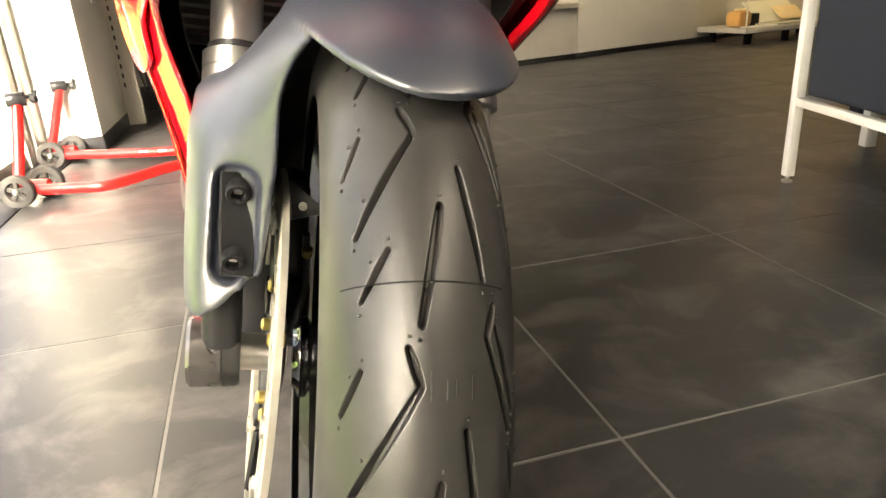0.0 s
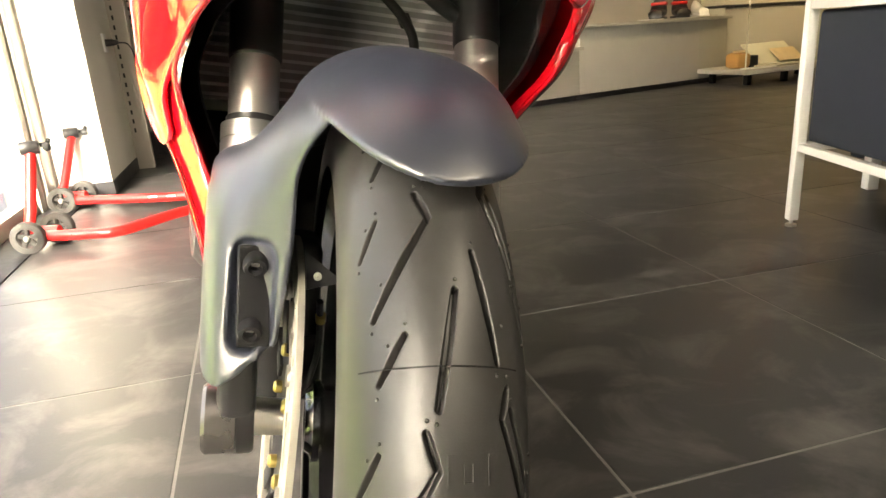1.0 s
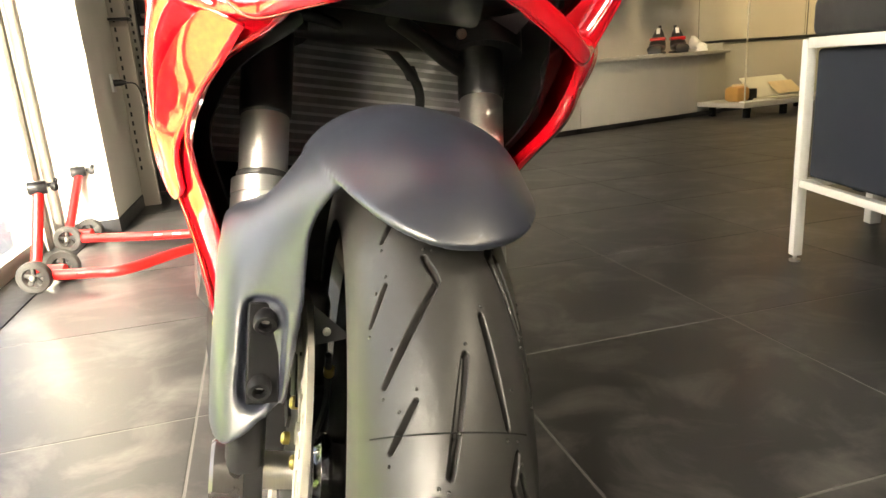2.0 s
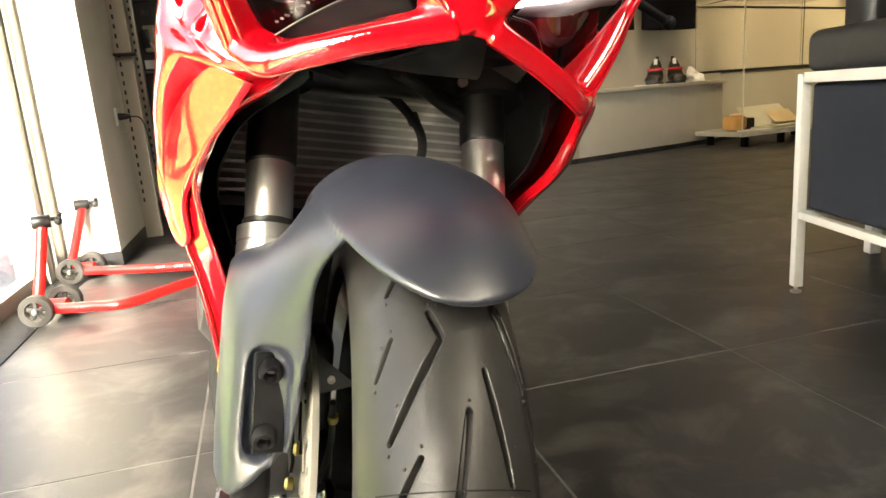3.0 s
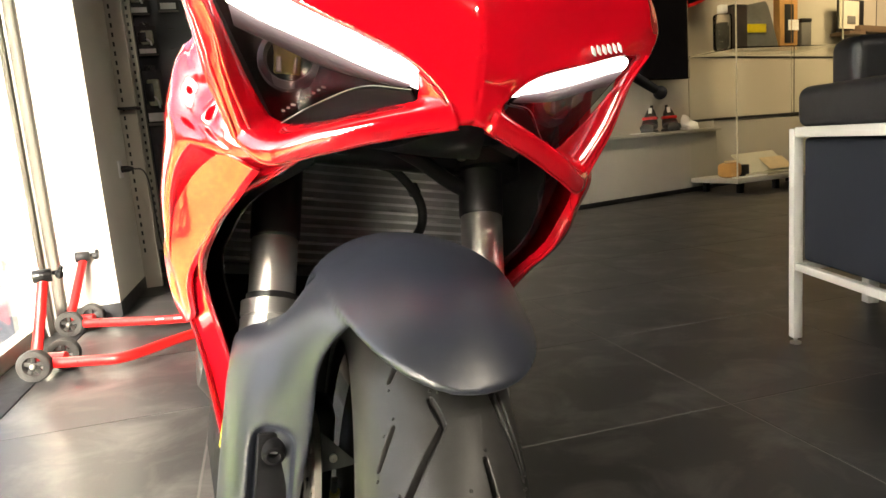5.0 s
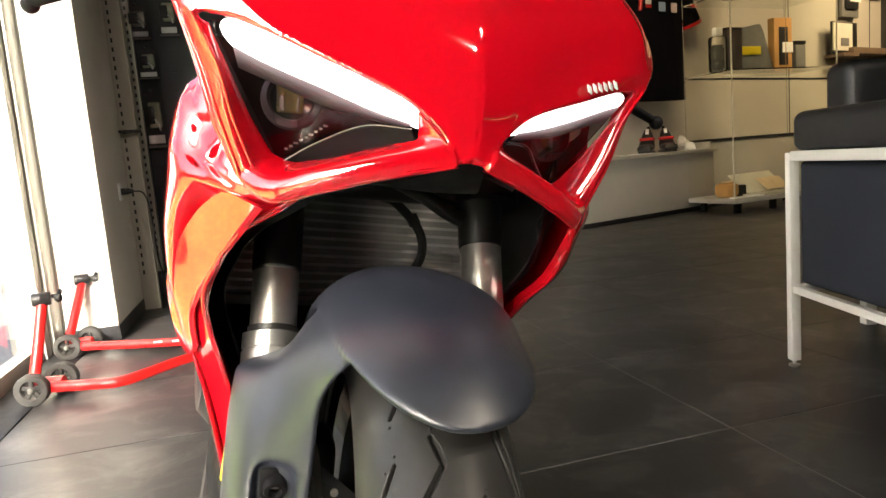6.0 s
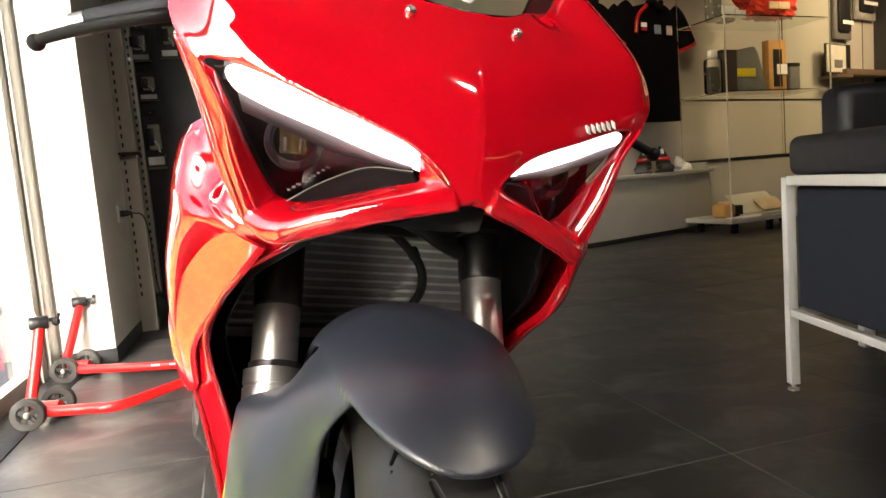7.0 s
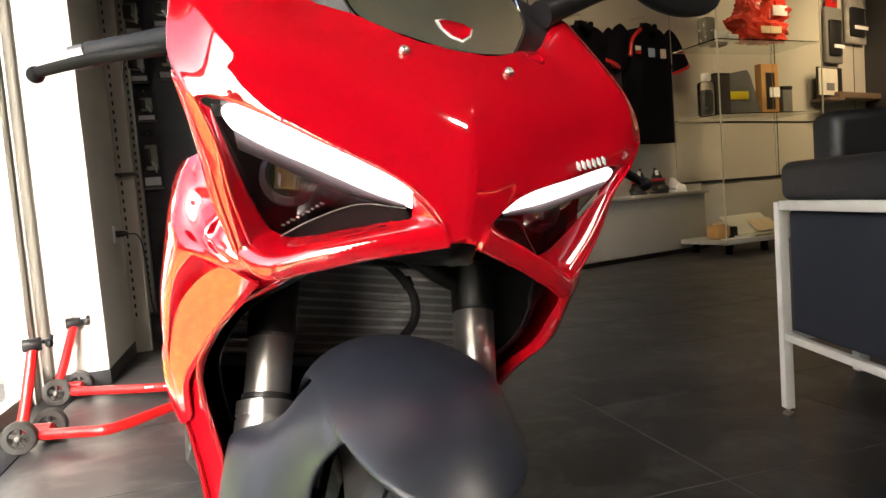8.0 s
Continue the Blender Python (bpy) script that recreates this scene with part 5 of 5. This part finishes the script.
# ---- pegboard packs ----
def blister_pack(a, z, w, h, body, tilt=0.0):
    p = thing("blister_pack", "small black and clear blister pack hanging on the pegboard", "package", group="packs on the pegboard")
    m = ROOMROT @ Matrix.Translation((a, 4.375, z)) @ Matrix.Rotation(radians(tilt), 4, "Y")
    part("card", bm_box(w * 1.08, 0.004, h * 1.05, (0, 0, 0), 0.0015, 1), BLACK, p, m=m)
    part("header", bm_box(w * 0.5, 0.006, h * 0.13, (0, 0, h * 0.56), 0.002, 1), BLACK, p, m=m)
    part("bubble", bm_box(w * 0.62, 0.03, h * 0.5, (w * 0.06, -0.018, h * 0.10), 0.012, 3), body, p, "clear blister with a shiny part inside", m=m)
    part("accessory", bm_box(w * 0.42, 0.012, h * 0.34, (-w * 0.16, -0.034, h * 0.10), 0.004, 2), ANOD, p, "dark accessory in the blister", m=m)
    part("strap_end", tube_bm(spline([(w * 0.05, -0.036, h * 0.02), (w * 0.2, -0.038, -h * 0.06), (w * 0.26, -0.036, -h * 0.2)], 10), 0.006, 8), WHITEPRINT, p, m=m)
    part("label", bm_box(w * 0.8, 0.003, h * 0.16, (0, -0.004, -h * 0.36), 0.0), WHITEPRINT, p, "plain white price label", smooth=False, m=m)
    part("price_strip", bm_box(w * 1.02, 0.004, h * 0.05, (0, -0.006, -h * 0.5), 0.0), WHITEDIM, p, smooth=False, m=m)
    part("peg", tube_bm([(0, 0.03, h * 0.57), (0, -0.05, h * 0.57)], 0.003, 8), STEEL, p, m=m)
    return p


for a, z, w, h, body in ((-0.735, 2.09, 0.125, 0.26, SILVERPART), (-0.735, 1.765, 0.135, 0.20, SILVERPART), (-0.71, 1.50, 0.125, 0.18, BLISTER), (-0.712, 1.135, 0.125, 0.34, BLISTER), (-0.55, 1.80, 0.12, 0.24, BLISTER), (-0.55, 2.12, 0.12, 0.2, SILVERPART), (-0.56, 0.78, 0.12, 0.16, WHITEPRINT)):
    blister_pack(a, z, w, h, body)
for i in range(4):
    for j in range(14):
        part("slot", bm_box(0.045, 0.003, 0.006, (-0.72 + i * 0.17, 4.403, 0.45 + j * 0.125), 0.0), BLACK, peg, smooth=False, m=ROOMROT)
for j in range(40):
    part("upright_slot", bm_box(0.012, 0.003, 0.022, (-0.80, 4.3385, 0.25 + j * 0.05), 0.0), BLACK, peg, smooth=False, m=ROOMROT)
part("side_upright", bm_box(0.09, 0.05, 2.4, (-0.775, 3.70, 1.2), 0.003), WALL, peg, "beige shelving upright", m=ROOMROT)
for j in range(44):
    part("side_slot", bm_box(0.010, 0.003, 0.024, (-0.795, 3.6738, 0.22 + j * 0.05), 0.0), BLACK, peg, smooth=False, m=ROOMROT)
part("side_bracket", bm_box(0.11, 0.10, 0.012, (-0.765, 3.66, 1.02), 0.002), BLACK, peg, m=ROOMROT)
sock = thing("wall_socket", "white wall socket with a black plug on the pillar", "socket")
part("plate", bm_box(0.010, 0.08, 0.09, (-0.810, 3.40, 0.690), 0.003), WHITEPRINT, sock, m=ROOMROT)
part("plug", lathe_bm([(0.0, 0.0004), (0.0, 0.018), (0.035, 0.016), (0.06, 0.008), (0.06, 0.0004)], "x", 20), BLACK, sock, m=ROOMROT @ Matrix.Translation((-0.806, 3.40, 0.69)))
part("cable", tube_bm(spline([(-0.75, 3.40, 0.69), (-0.70, 3.42, 0.67), (-0.69, 3.5, 0.55), (-0.70, 3.62, 0.30), (-0.72, 3.9, 0.16)], 30), 0.004, 8), BLACK, sock, m=ROOMROT)

# ---- right-hand wall ----
def wbox(name, x0, x1, y0, y1, z0, z1, material, parent=None, bevel=0.0, label="", m=None):
    bm = bm_box(x1 - x0, y1 - y0, z1 - z0, ((x0 + x1) / 2, (y0 + y1) / 2, (z0 + z1) / 2), bevel)
    return part(name, bm, material, parent, label, smooth=bool(bevel), m=CABM if m is None else CABM @ m)


tagged(wbox("trim", 2.45, 9.0, 0.452, 0.4605, 1.395, 1.415, BLACK), "thin black joint line across the wall panels", "trim", kind="structure")
for x in (-1.5, 0.55, 2.61, 4.67, 6.73):
    tagged(wbox("trim", x, x + 0.012, 0.4545, 0.4605, 0.0, HEIGHT, SKIRT), "dark vertical joint between wall panels", "trim", kind="structure")
dk = thing("low_counter", "pale laminate low counter with a dark top behind the glass cabinet", "counter")
wbox("body", 2.46, 8.5, 0.05, 0.45, 0.05, 0.70, CABWHITE, dk, 0.004)
wbox("top", 2.46, 8.5, 0.03, 0.452, 0.70, 0.725, SKIRT, dk, 0.003)
wbox("plinth", 2.48, 8.48, 0.10, 0.44, 0.0, 0.05, BLACK, dk)
ledge = thing("wall_ledge", "dark wooden ledge on the wall behind the armchairs", "shelf")
wbox("board", 5.8, 9.0, 0.22, 0.45, 1.70, 1.78, LEDGEWOOD, ledge, 0.004)


def shirt_sheet(w, h, sleeve):
    """A hanging polo shirt: a soft flattened body with two short sleeves."""
    n, m = 30, 40
    P = np.zeros((n, m, 3))
    for i in range(n):
        t = i / (n - 1)
        half = w * (0.36 + 0.14 * min(1, t / 0.10)) if t < 0.10 else w * (0.5 - 0.02 * math.sin(t * 3))
        for j in range(m):
            a = 2 * math.pi * j / m
            sx = np.sign(math.cos(a)) * abs(math.cos(a)) ** 0.6
            P[i, j] = (half * sx, 0.075 * h * math.sin(a) * (0.55 + 0.45 * t) + 0.006 * math.sin(9 * sx + 5 * t), h * (1 - t) - (0.05 * h * abs(sx) if t < 0.08 else 0))
    bm = grid_bm(P, close_v=True)
    bm.verts.ensure_lookup_table()
    bm.faces.new(bm.verts[:m])
    bm.faces.new(bm.verts[n * m - m:])
    parts = [bm]
    for s in (-1, 1):
        parts.append(moved(tube_bm(spline([(s * w * 0.40, 0, h * 0.93), (s * w * 0.52, 0, h * 0.86), (s * sleeve, 0, h * 0.66)], 14), np.linspace(0.09, 0.115, 14) * h, 18), Matrix.Diagonal((1, 0.45, 1, 1))))
    out = join_bm(*parts)
    bmesh.ops.recalc_face_normals(out, faces=out.faces[:])
    return out


def polo(x, y, z0, w, h, sleeve, front=True, turn=0):
    p = thing("polo_shirt", "black polo shirt with red trim on a hanger against the wall", "shirt", group="shirts on the wall")
    m = Matrix.Translation((x, y, z0)) @ Matrix.Rotation(radians(turn), 4, "Z")
    part("body", shirt_sheet(w, h, sleeve), CLOTH, p, m=CABM @ m)
    part("collar", tube_bm(spline([(-0.12 * w, -0.02, h * 0.97), (-0.08 * w, -0.07, h * 0.99), (0, -0.10, h * 0.93), (0.08 * w, -0.07, h * 0.99), (0.12 * w, -0.02, h * 0.97)], 20), 0.028, 10), CLOTH, p, m=CABM @ m)
    part("hanger_hook", tube_bm(spline([(0, 0, h * 0.98), (0, 0, h * 1.05), (0.02, 0.02, h * 1.08), (0, 0.06, h * 1.09), (0, 0.2, h * 1.09)], 16), 0.006, 8), STEEL, p, m=CABM @ m)
    part("hanger_neck", bm_box(0.16, 0.03, 0.06, (0, -0.01, h * 1.0), 0.01, 2), BLACK, p, m=CABM @ m)
    if front:
        for s in (-1, 1):
            part("sleeve_hem", tube_bm([(s * sleeve * 1.0, 0, h * 0.665), (s * sleeve * 1.02, 0, h * 0.64)], 0.122 * h, 18), STANDRED, p, "red sleeve hem", m=CABM @ m @ Matrix.Diagonal((1, 0.46, 1, 1)))
        part("badge", bm_box(0.075, 0.006, 0.095, (0.20 * w, -0.085, h * 0.76), 0.01, 2), BADGE, p, "pale woven badge", m=CABM @ m)
        part("patch", bm_box(0.10, 0.006, 0.09, (-0.03 * w, -0.088, h * 0.76), 0.004, 1), PATCHBLUE, p, "light blue printed patch", m=CABM @ m)
        part("patch", bm_box(0.085, 0.006, 0.045, (-0.28 * w, -0.085, h * 0.79), 0.003, 1), WHITEPRINT, p, m=CABM @ m)
        part("patch", bm_box(0.085, 0.007, 0.03, (-0.28 * w, -0.086, h * 0.755), 0.003, 1), STANDRED, p, m=CABM @ m)
        part("piping", tube_bm(spline([(-0.16 * w, -0.05, h * 0.96), (-0.36 * w, -0.07, h * 0.86), (-0.43 * w, -0.08, h * 0.72)], 16), 0.02, 10), STANDRED, p, "red shoulder piping", m=CABM @ m)
    return p


polo(1.98, 0.28, 1.16, 0.80, 1.20, 0.55)
polo(1.05, 0.28, 1.16, 0.80, 1.15, 0.56, False)


def shoe(x, y, turn, red=True):
    s = thing("riding_shoe", "black and red riding shoe standing on the low cabinet" if red else "white trainer standing on the low cabinet", "shoe", group="shoes on the cabinet")
    m = CABM @ Matrix.Translation((x, y, 0.631)) @ Matrix.Rotation(radians(turn), 4, "Z")
    rows = []
    L, W = 0.36, 0.084 if red else 0.066
    for t in np.linspace(0, 1, 18):
        yy = -L * 0.62 + L * t
        hh = (0.07 + 0.03 * t if t < 0.45 else 0.085 + (0.15 if red else 0.06) * min(1, (t - 0.45) / 0.3)) * (0.55 if t in (0.0,) else 1)
        ww = W * (math.sin(math.pi * min(1, 0.18 + t * 0.9)) ** 0.45)
        rows.append([(ww * math.cos(a), yy, 0.012 + hh * (0.5 + 0.5 * math.sin(a))) for a in np.linspace(0, 2 * math.pi, 20, endpoint=False)])
    bm = grid_bm(np.array(rows), close_v=True)
    bm.verts.ensure_lookup_table()
    bm.faces.new(bm.verts[:20])
    bm.faces.new(bm.verts[-20:])
    bmesh.ops.recalc_face_normals(bm, faces=bm.faces[:])
    part("upper", bm, LEATHER if red else WHITEPRINT, s, m=m)
    part("sole", bm_box(0.125, 0.35, 0.022, (0, -0.045, 0.012), 0.01, 2), BLACK if red else WHITEPRINT, s, m=m)
    if red:
        part("strap", bm_box(0.146, 0.115, 0.032, (0, 0.014, 0.140), 0.014, 3), STANDRED, s, "red ankle strap", m=m)
        part("tongue", moved(bm_box(0.034, 0.012, 0.06, (0, 0, 0), 0.005, 2), Matrix.Translation((0, 0.022, 0.215)) @ Matrix.Rotation(radians(-25), 4, "X")), WHITEPRINT, s, "white tongue patch", m=m)
        part("pull_tab", bm_box(0.03, 0.012, 0.05, (0, 0.13, 0.245), 0.005, 2), BLACK, s, m=m)
    return s


shoe(1.66, 0.20, -58)
shoe(1.95, 0.20, -40)
shoe(2.27, 0.24, -35, False)
card = thing("price_card", "small white card lying on the low cabinet", "card")
wbox("card", 1.30, 1.52, 0.02, 0.14, 0.6305, 0.636, WHITEPRINT, card)

# glass display cabinet
GB, GD = Vector((2.783, 5.705, 0)), math.atan2(0.208, 0.526)
GM = Matrix.Translation(GB) @ Matrix.Rotation(GD, 4, "Z")     # x along the front, y into the cabinet
GW, GDEP, GH = 1.38, 0.60, 2.75


def gbox(name, x0, x1, y0, y1, z0, z1, material, parent=None, bevel=0.0, label="", turn=0.0, lean=0.0):
    c = Vector(((x0 + x1) / 2, (y0 + y1) / 2, z0))
    bm = bm_box(x1 - x0, y1 - y0, z1 - z0, (0, 0, (z1 - z0) / 2), bevel)
    return part(name, bm, material, parent, label, smooth=bool(bevel), m=GM @ Matrix.Translation(c) @ Matrix.Rotation(radians(turn), 4, "Z") @ Matrix.Rotation(radians(lean), 4, "X"))


cab = thing("glass_cabinet", "tall glass display cabinet with goods on its shelves", "display cabinet")
gbox("base", 0, GW, 0, GDEP, 0.10, 0.145, CABWHITE, cab, 0.004)
for x in (0.12, GW - 0.8, GW - 0.12):
    gbox("foot", x - 0.025, x + 0.025, 0.06, 0.11, 0.0, 0.10, MATTBLACK, cab, 0.003)
    gbox("foot", x - 0.025, x + 0.025, GDEP - 0.11, GDEP - 0.06, 0.0, 0.10, MATTBLACK, cab, 0.003)
for nm, x0, x1, y0, y1 in (("front_pane", 0.012, GW / 2 - 0.002, 0, 0.008), ("front_pane", GW / 2 + 0.002, GW - 0.012, 0, 0.008), ("side_pane", 0, 0.008, 0.0, GDEP), ("side_pane", GW - 0.008, GW, 0.0, GDEP)):
    gbox(nm, x0, x1, y0, y1, 0.147, GH, CABGLASS, cab).visible_shadow = False
for z in (1.33, 2.02):
    gbox("glass_shelf", 0.012, GW - 0.012, 0.014, GDEP - 0.01, z, z + 0.010, CABGLASS, cab, 0.0, "clear glass shelf").visible_shadow = False
gbox("top", 0, GW, 0, GDEP, GH, GH + 0.04, CABWHITE, cab, 0.004)
for x in (0.004, GW - 0.004):
    gbox("edge_profile", x - 0.004, x + 0.004, -0.004, 0.008, 0.147, GH, PAPER, cab)


def goods(name, label, cat, *boxes):
    g = thing(name, label, cat, group="goods in the glass cabinet")
    for b in boxes:
        gbox(b[0], *b[1:7], b[7], g, *b[8:])
    return g


Z2, Z3 = 1.341, 2.031
goods("clear_pack", "clear plastic pack on a glass shelf", "package", ("bag", 0.03, 0.20, 0.22, 0.32, Z2, Z2 + 0.34, CABGLASS2, 0.03), ("cap", 0.07, 0.16, 0.24, 0.30, Z2 + 0.34, Z2 + 0.42, WHITEPRINT, 0.015), ("filling", 0.06, 0.17, 0.24, 0.30, Z2 + 0.02, Z2 + 0.26, SILVERPART, 0.02))
goods("dark_box", "dark cardboard box on a glass shelf", "box", ("carton", 0.22, 0.40, 0.25, 0.34, Z2, Z2 + 0.40, BROWNBOX, 0.004), ("carton_lid", 0.218, 0.402, 0.248, 0.342, Z2 + 0.402, Z2 + 0.42, BLACK, 0.003))
goods("grey_pouch", "grey fabric pouch with a yellow label", "pouch", ("yellow_label", 0.40, 0.64, 0.245, 0.25, Z2 + 0.16, Z2 + 0.24, YELLOW, 0.002, "plain yellow label", 0, 0), )
grey = bpy.data.objects["grey_pouch"]
outline = [(0.40, 0.0), (0.84, 0.0), (0.70, 0.40), (0.66, 0.46), (0.42, 0.42)]
body = poly_prism([(x, z) for x, z in outline], 0.26, 0.36)
bmesh.ops.bevel(body, geom=body.edges[:], offset=0.02, segments=2, profile=0.5, affect="EDGES")
part("pouch_body", body, GREYCLOTH, grey, m=GM @ Matrix.Translation((0, 0.62, Z2)) @ Matrix.Rotation(radians(90), 4, "X"))
goods("tall_carton", "tall orange and black carton with a white label", "box", ("carton", 0.86, 1.10, 0.28, 0.36, Z2, Z2 + 0.52, ORANGEBOX, 0.004), ("window", 0.92, 1.04, 0.274, 0.282, Z2 + 0.06, Z2 + 0.43, BLACK, 0.003), ("price_label", 0.96, 1.10, 0.268, 0.273, Z2 + 0.18, Z2 + 0.28, WHITEPRINT, 0.0, "", 0, 0))
goods("small_case", "small dark case on a glass shelf", "case", ("case_body", 1.18, 1.32, 0.30, 0.38, Z2, Z2 + 0.26, GREYCLOTH, 0.01), ("case_lid", 1.178, 1.322, 0.298, 0.382, Z2 + 0.262, Z2 + 0.30, BLACK, 0.006))
goods("red_bag", "red garment in a clear plastic bag", "bag", ("print_area", 0.74, 1.02, 0.150, 0.158, Z3 + 0.10, Z3 + 0.17, ORANGEPALE, 0.003), ("tag", 0.92, 1.12, 0.16, 0.17, Z3 + 0.28, Z3 + 0.38, WHITEPRINT, 0.003))


def crumpled(x0, x1, y0, y1, z0, z1, seed):
    """A soft bag full of sharp folds."""
    rng = random.Random(seed)
    bm = bmesh.new()
    bmesh.ops.create_cube(bm, size=1.0)
    bmesh.ops.subdivide_edges(bm, edges=bm.edges[:], cuts=8, use_grid_fill=True)
    c = Vector(((x0 + x1) / 2, (y0 + y1) / 2, (z0 + z1) / 2))
    for v in bm.verts:
        s = v.co * 2
        r = 0.80 + 0.30 * math.sin(5.1 * s.x + 2 * s.z + seed) * math.sin(4.3 * s.z - 3 * s.x) * max(0, s.z + 0.4) + rng.uniform(-0.10, 0.10)
        s = s * (1 - 0.16 * (s.length - 1)) * r
        v.co = c + Vector((s.x * (x1 - x0) / 2, s.y * (y1 - y0) / 2, max(-0.97, s.z) * (z1 - z0) / 2))
    return bm


rbag = bpy.data.objects["red_bag"]
part("garment", crumpled(0.52, 1.26, 0.16, 0.44, Z3 + 0.01, Z3 + 0.38, 3), REDCLOTH, rbag, "crumpled red cloth in clear film", smooth=False, m=GM)
part("fold", crumpled(0.58, 0.84, 0.20, 0.38, Z3 + 0.28, Z3 + 0.54, 5), REDCLOTH, rbag, smooth=False, m=GM)
part("fold", crumpled(0.92, 1.22, 0.20, 0.38, Z3 + 0.28, Z3 + 0.58, 8), REDCLOTH, rbag, smooth=False, m=GM)
goods("small_box", "small clear box with white cards on a glass shelf", "box", ("tub", 0.10, 0.22, 0.22, 0.34, Z3, Z3 + 0.26, SILVERPART, 0.02), ("brown_lid", 0.25, 0.40, 0.24, 0.36, Z3, Z3 + 0.11, BROWNBOX, 0.02), ("white_card", 0.09, 0.24, 0.10, 0.11, Z3, Z3 + 0.10, WHITEPRINT, 0.0), ("white_card", 0.27, 0.40, 0.12, 0.13, Z3, Z3 + 0.07, WHITEPRINT, 0.0))
goods("magazine_stack", "open pale magazines on the cabinet base", "magazine", ("sheet", 0.25, 0.95, 0.10, 0.46, 0.152, 0.168, PAPER, 0.003), ("cover", 0.30, 0.92, 0.16, 0.175, 0.17, 0.45, PAPER, 0.004, "pale printed cover", 6, -50), ("picture_area", 0.55, 0.90, 0.135, 0.14, 0.19, 0.36, ORANGEPALE, 0.002, "", 6, -50), ("dark_binding", 0.20, 0.30, 0.14, 0.44, 0.15, 0.26, BLACK, 0.01))
goods("orange_pouch", "small orange packet on the cabinet base", "packet", ("packet", 0.04, 0.20, 0.12, 0.30, 0.148, 0.29, ORANGEBOX, 0.04), ("packet_seal", 0.05, 0.19, 0.19, 0.21, 0.288, 0.31, ORANGEPALE, 0.006))
goods("leaflet", "white leaflet on the cabinet base", "leaflet", ("paper", 0.03, 0.40, 0.02, 0.09, 0.1475, 0.158, WHITEPRINT, 0.0))
pic = thing("picture_frame", "white picture in a black frame on the ledge", "picture frame")
wbox("frame", 5.42, 6.06, 0.30, 0.33, 1.70, 2.11, BLACK, pic, 0.006)
wbox("sheet", 5.42, 5.90, 0.285, 0.299, 1.74, 2.09, PAPER, pic, 0.0)
wbox("motif", 5.60, 5.80, 0.278, 0.284, 1.80, 1.90, GREYCLOTH, pic, 0.002)
wbox("rest", 5.5, 5.9, 0.2, 0.45, 1.66, 1.70, LEDGEWOOD, pic)


def wall_pack(x0, x1, z0, z1, body, red):
    p = thing("hanging_pack", "clear pack with a dark accessory hanging on the wall", "package", group="packs on the wall")
    wbox("pouch", x0, x1, 0.38, 0.43, z0, z1 - 0.12, body, p, 0.02)
    wbox("item", x0 + 0.06, x1 - 0.08, 0.355, 0.38, z0 + 0.10, z1 - 0.30, BLACK, p, 0.03)
    wbox("header", x0 + 0.06, x1 - 0.10, 0.39, 0.41, z1 - 0.12, z1, STANDRED if red else WHITEPRINT, p, 0.004)
    wbox("label", x0 + 0.15, x1 - 0.02, 0.345, 0.352, z0 + 0.20, z0 + 0.25, WHITEPRINT, p)
    wbox("peg", (x0 + x1) / 2 - 0.012, (x0 + x1) / 2 + 0.012, 0.33, 0.455, z1 - 0.05, z1 - 0.03, STEEL, p)


wall_pack(5.83, 6.28, 2.20, 3.08, GREYCLOTH, True)
wall_pack(6.42, 6.98, 2.50, 3.30, PAPERDARK, False)

# second seat behind the first armchair
def rear_sofa():
    c = thing("sofa", "black leather sofa with rounded back cushions", "sofa")
    y = 1.95
    part("back_cushion", bm_box(0.30, 0.16, 0.36, (1.60, y, 0.765), 0.045, 4), LEATHER, c)
    part("back_cushion", bm_box(0.62, 0.16, 0.38, (2.065, y, 0.785), 0.045, 4), LEATHER, c)
    part("seat_base", bm_box(0.80, 0.34, 0.30, (1.88, y - 0.22, 0.33), 0.04, 3), LEATHER, c)
    part("back_board", bm_box(0.78, 0.06, 0.50, (1.89, y + 0.0, 0.35), 0.01, 2), PANEL, c)
    for px, py in ((1.52, y - 0.08), (2.26, y - 0.08), (1.52, y - 0.34), (2.26, y - 0.34)):
        part("leg", bm_box(0.04, 0.04, 0.19, (px, py, 0.095), 0.003), FRAMEMETAL, c)
    return c


rear_sofa()

build_tiles()
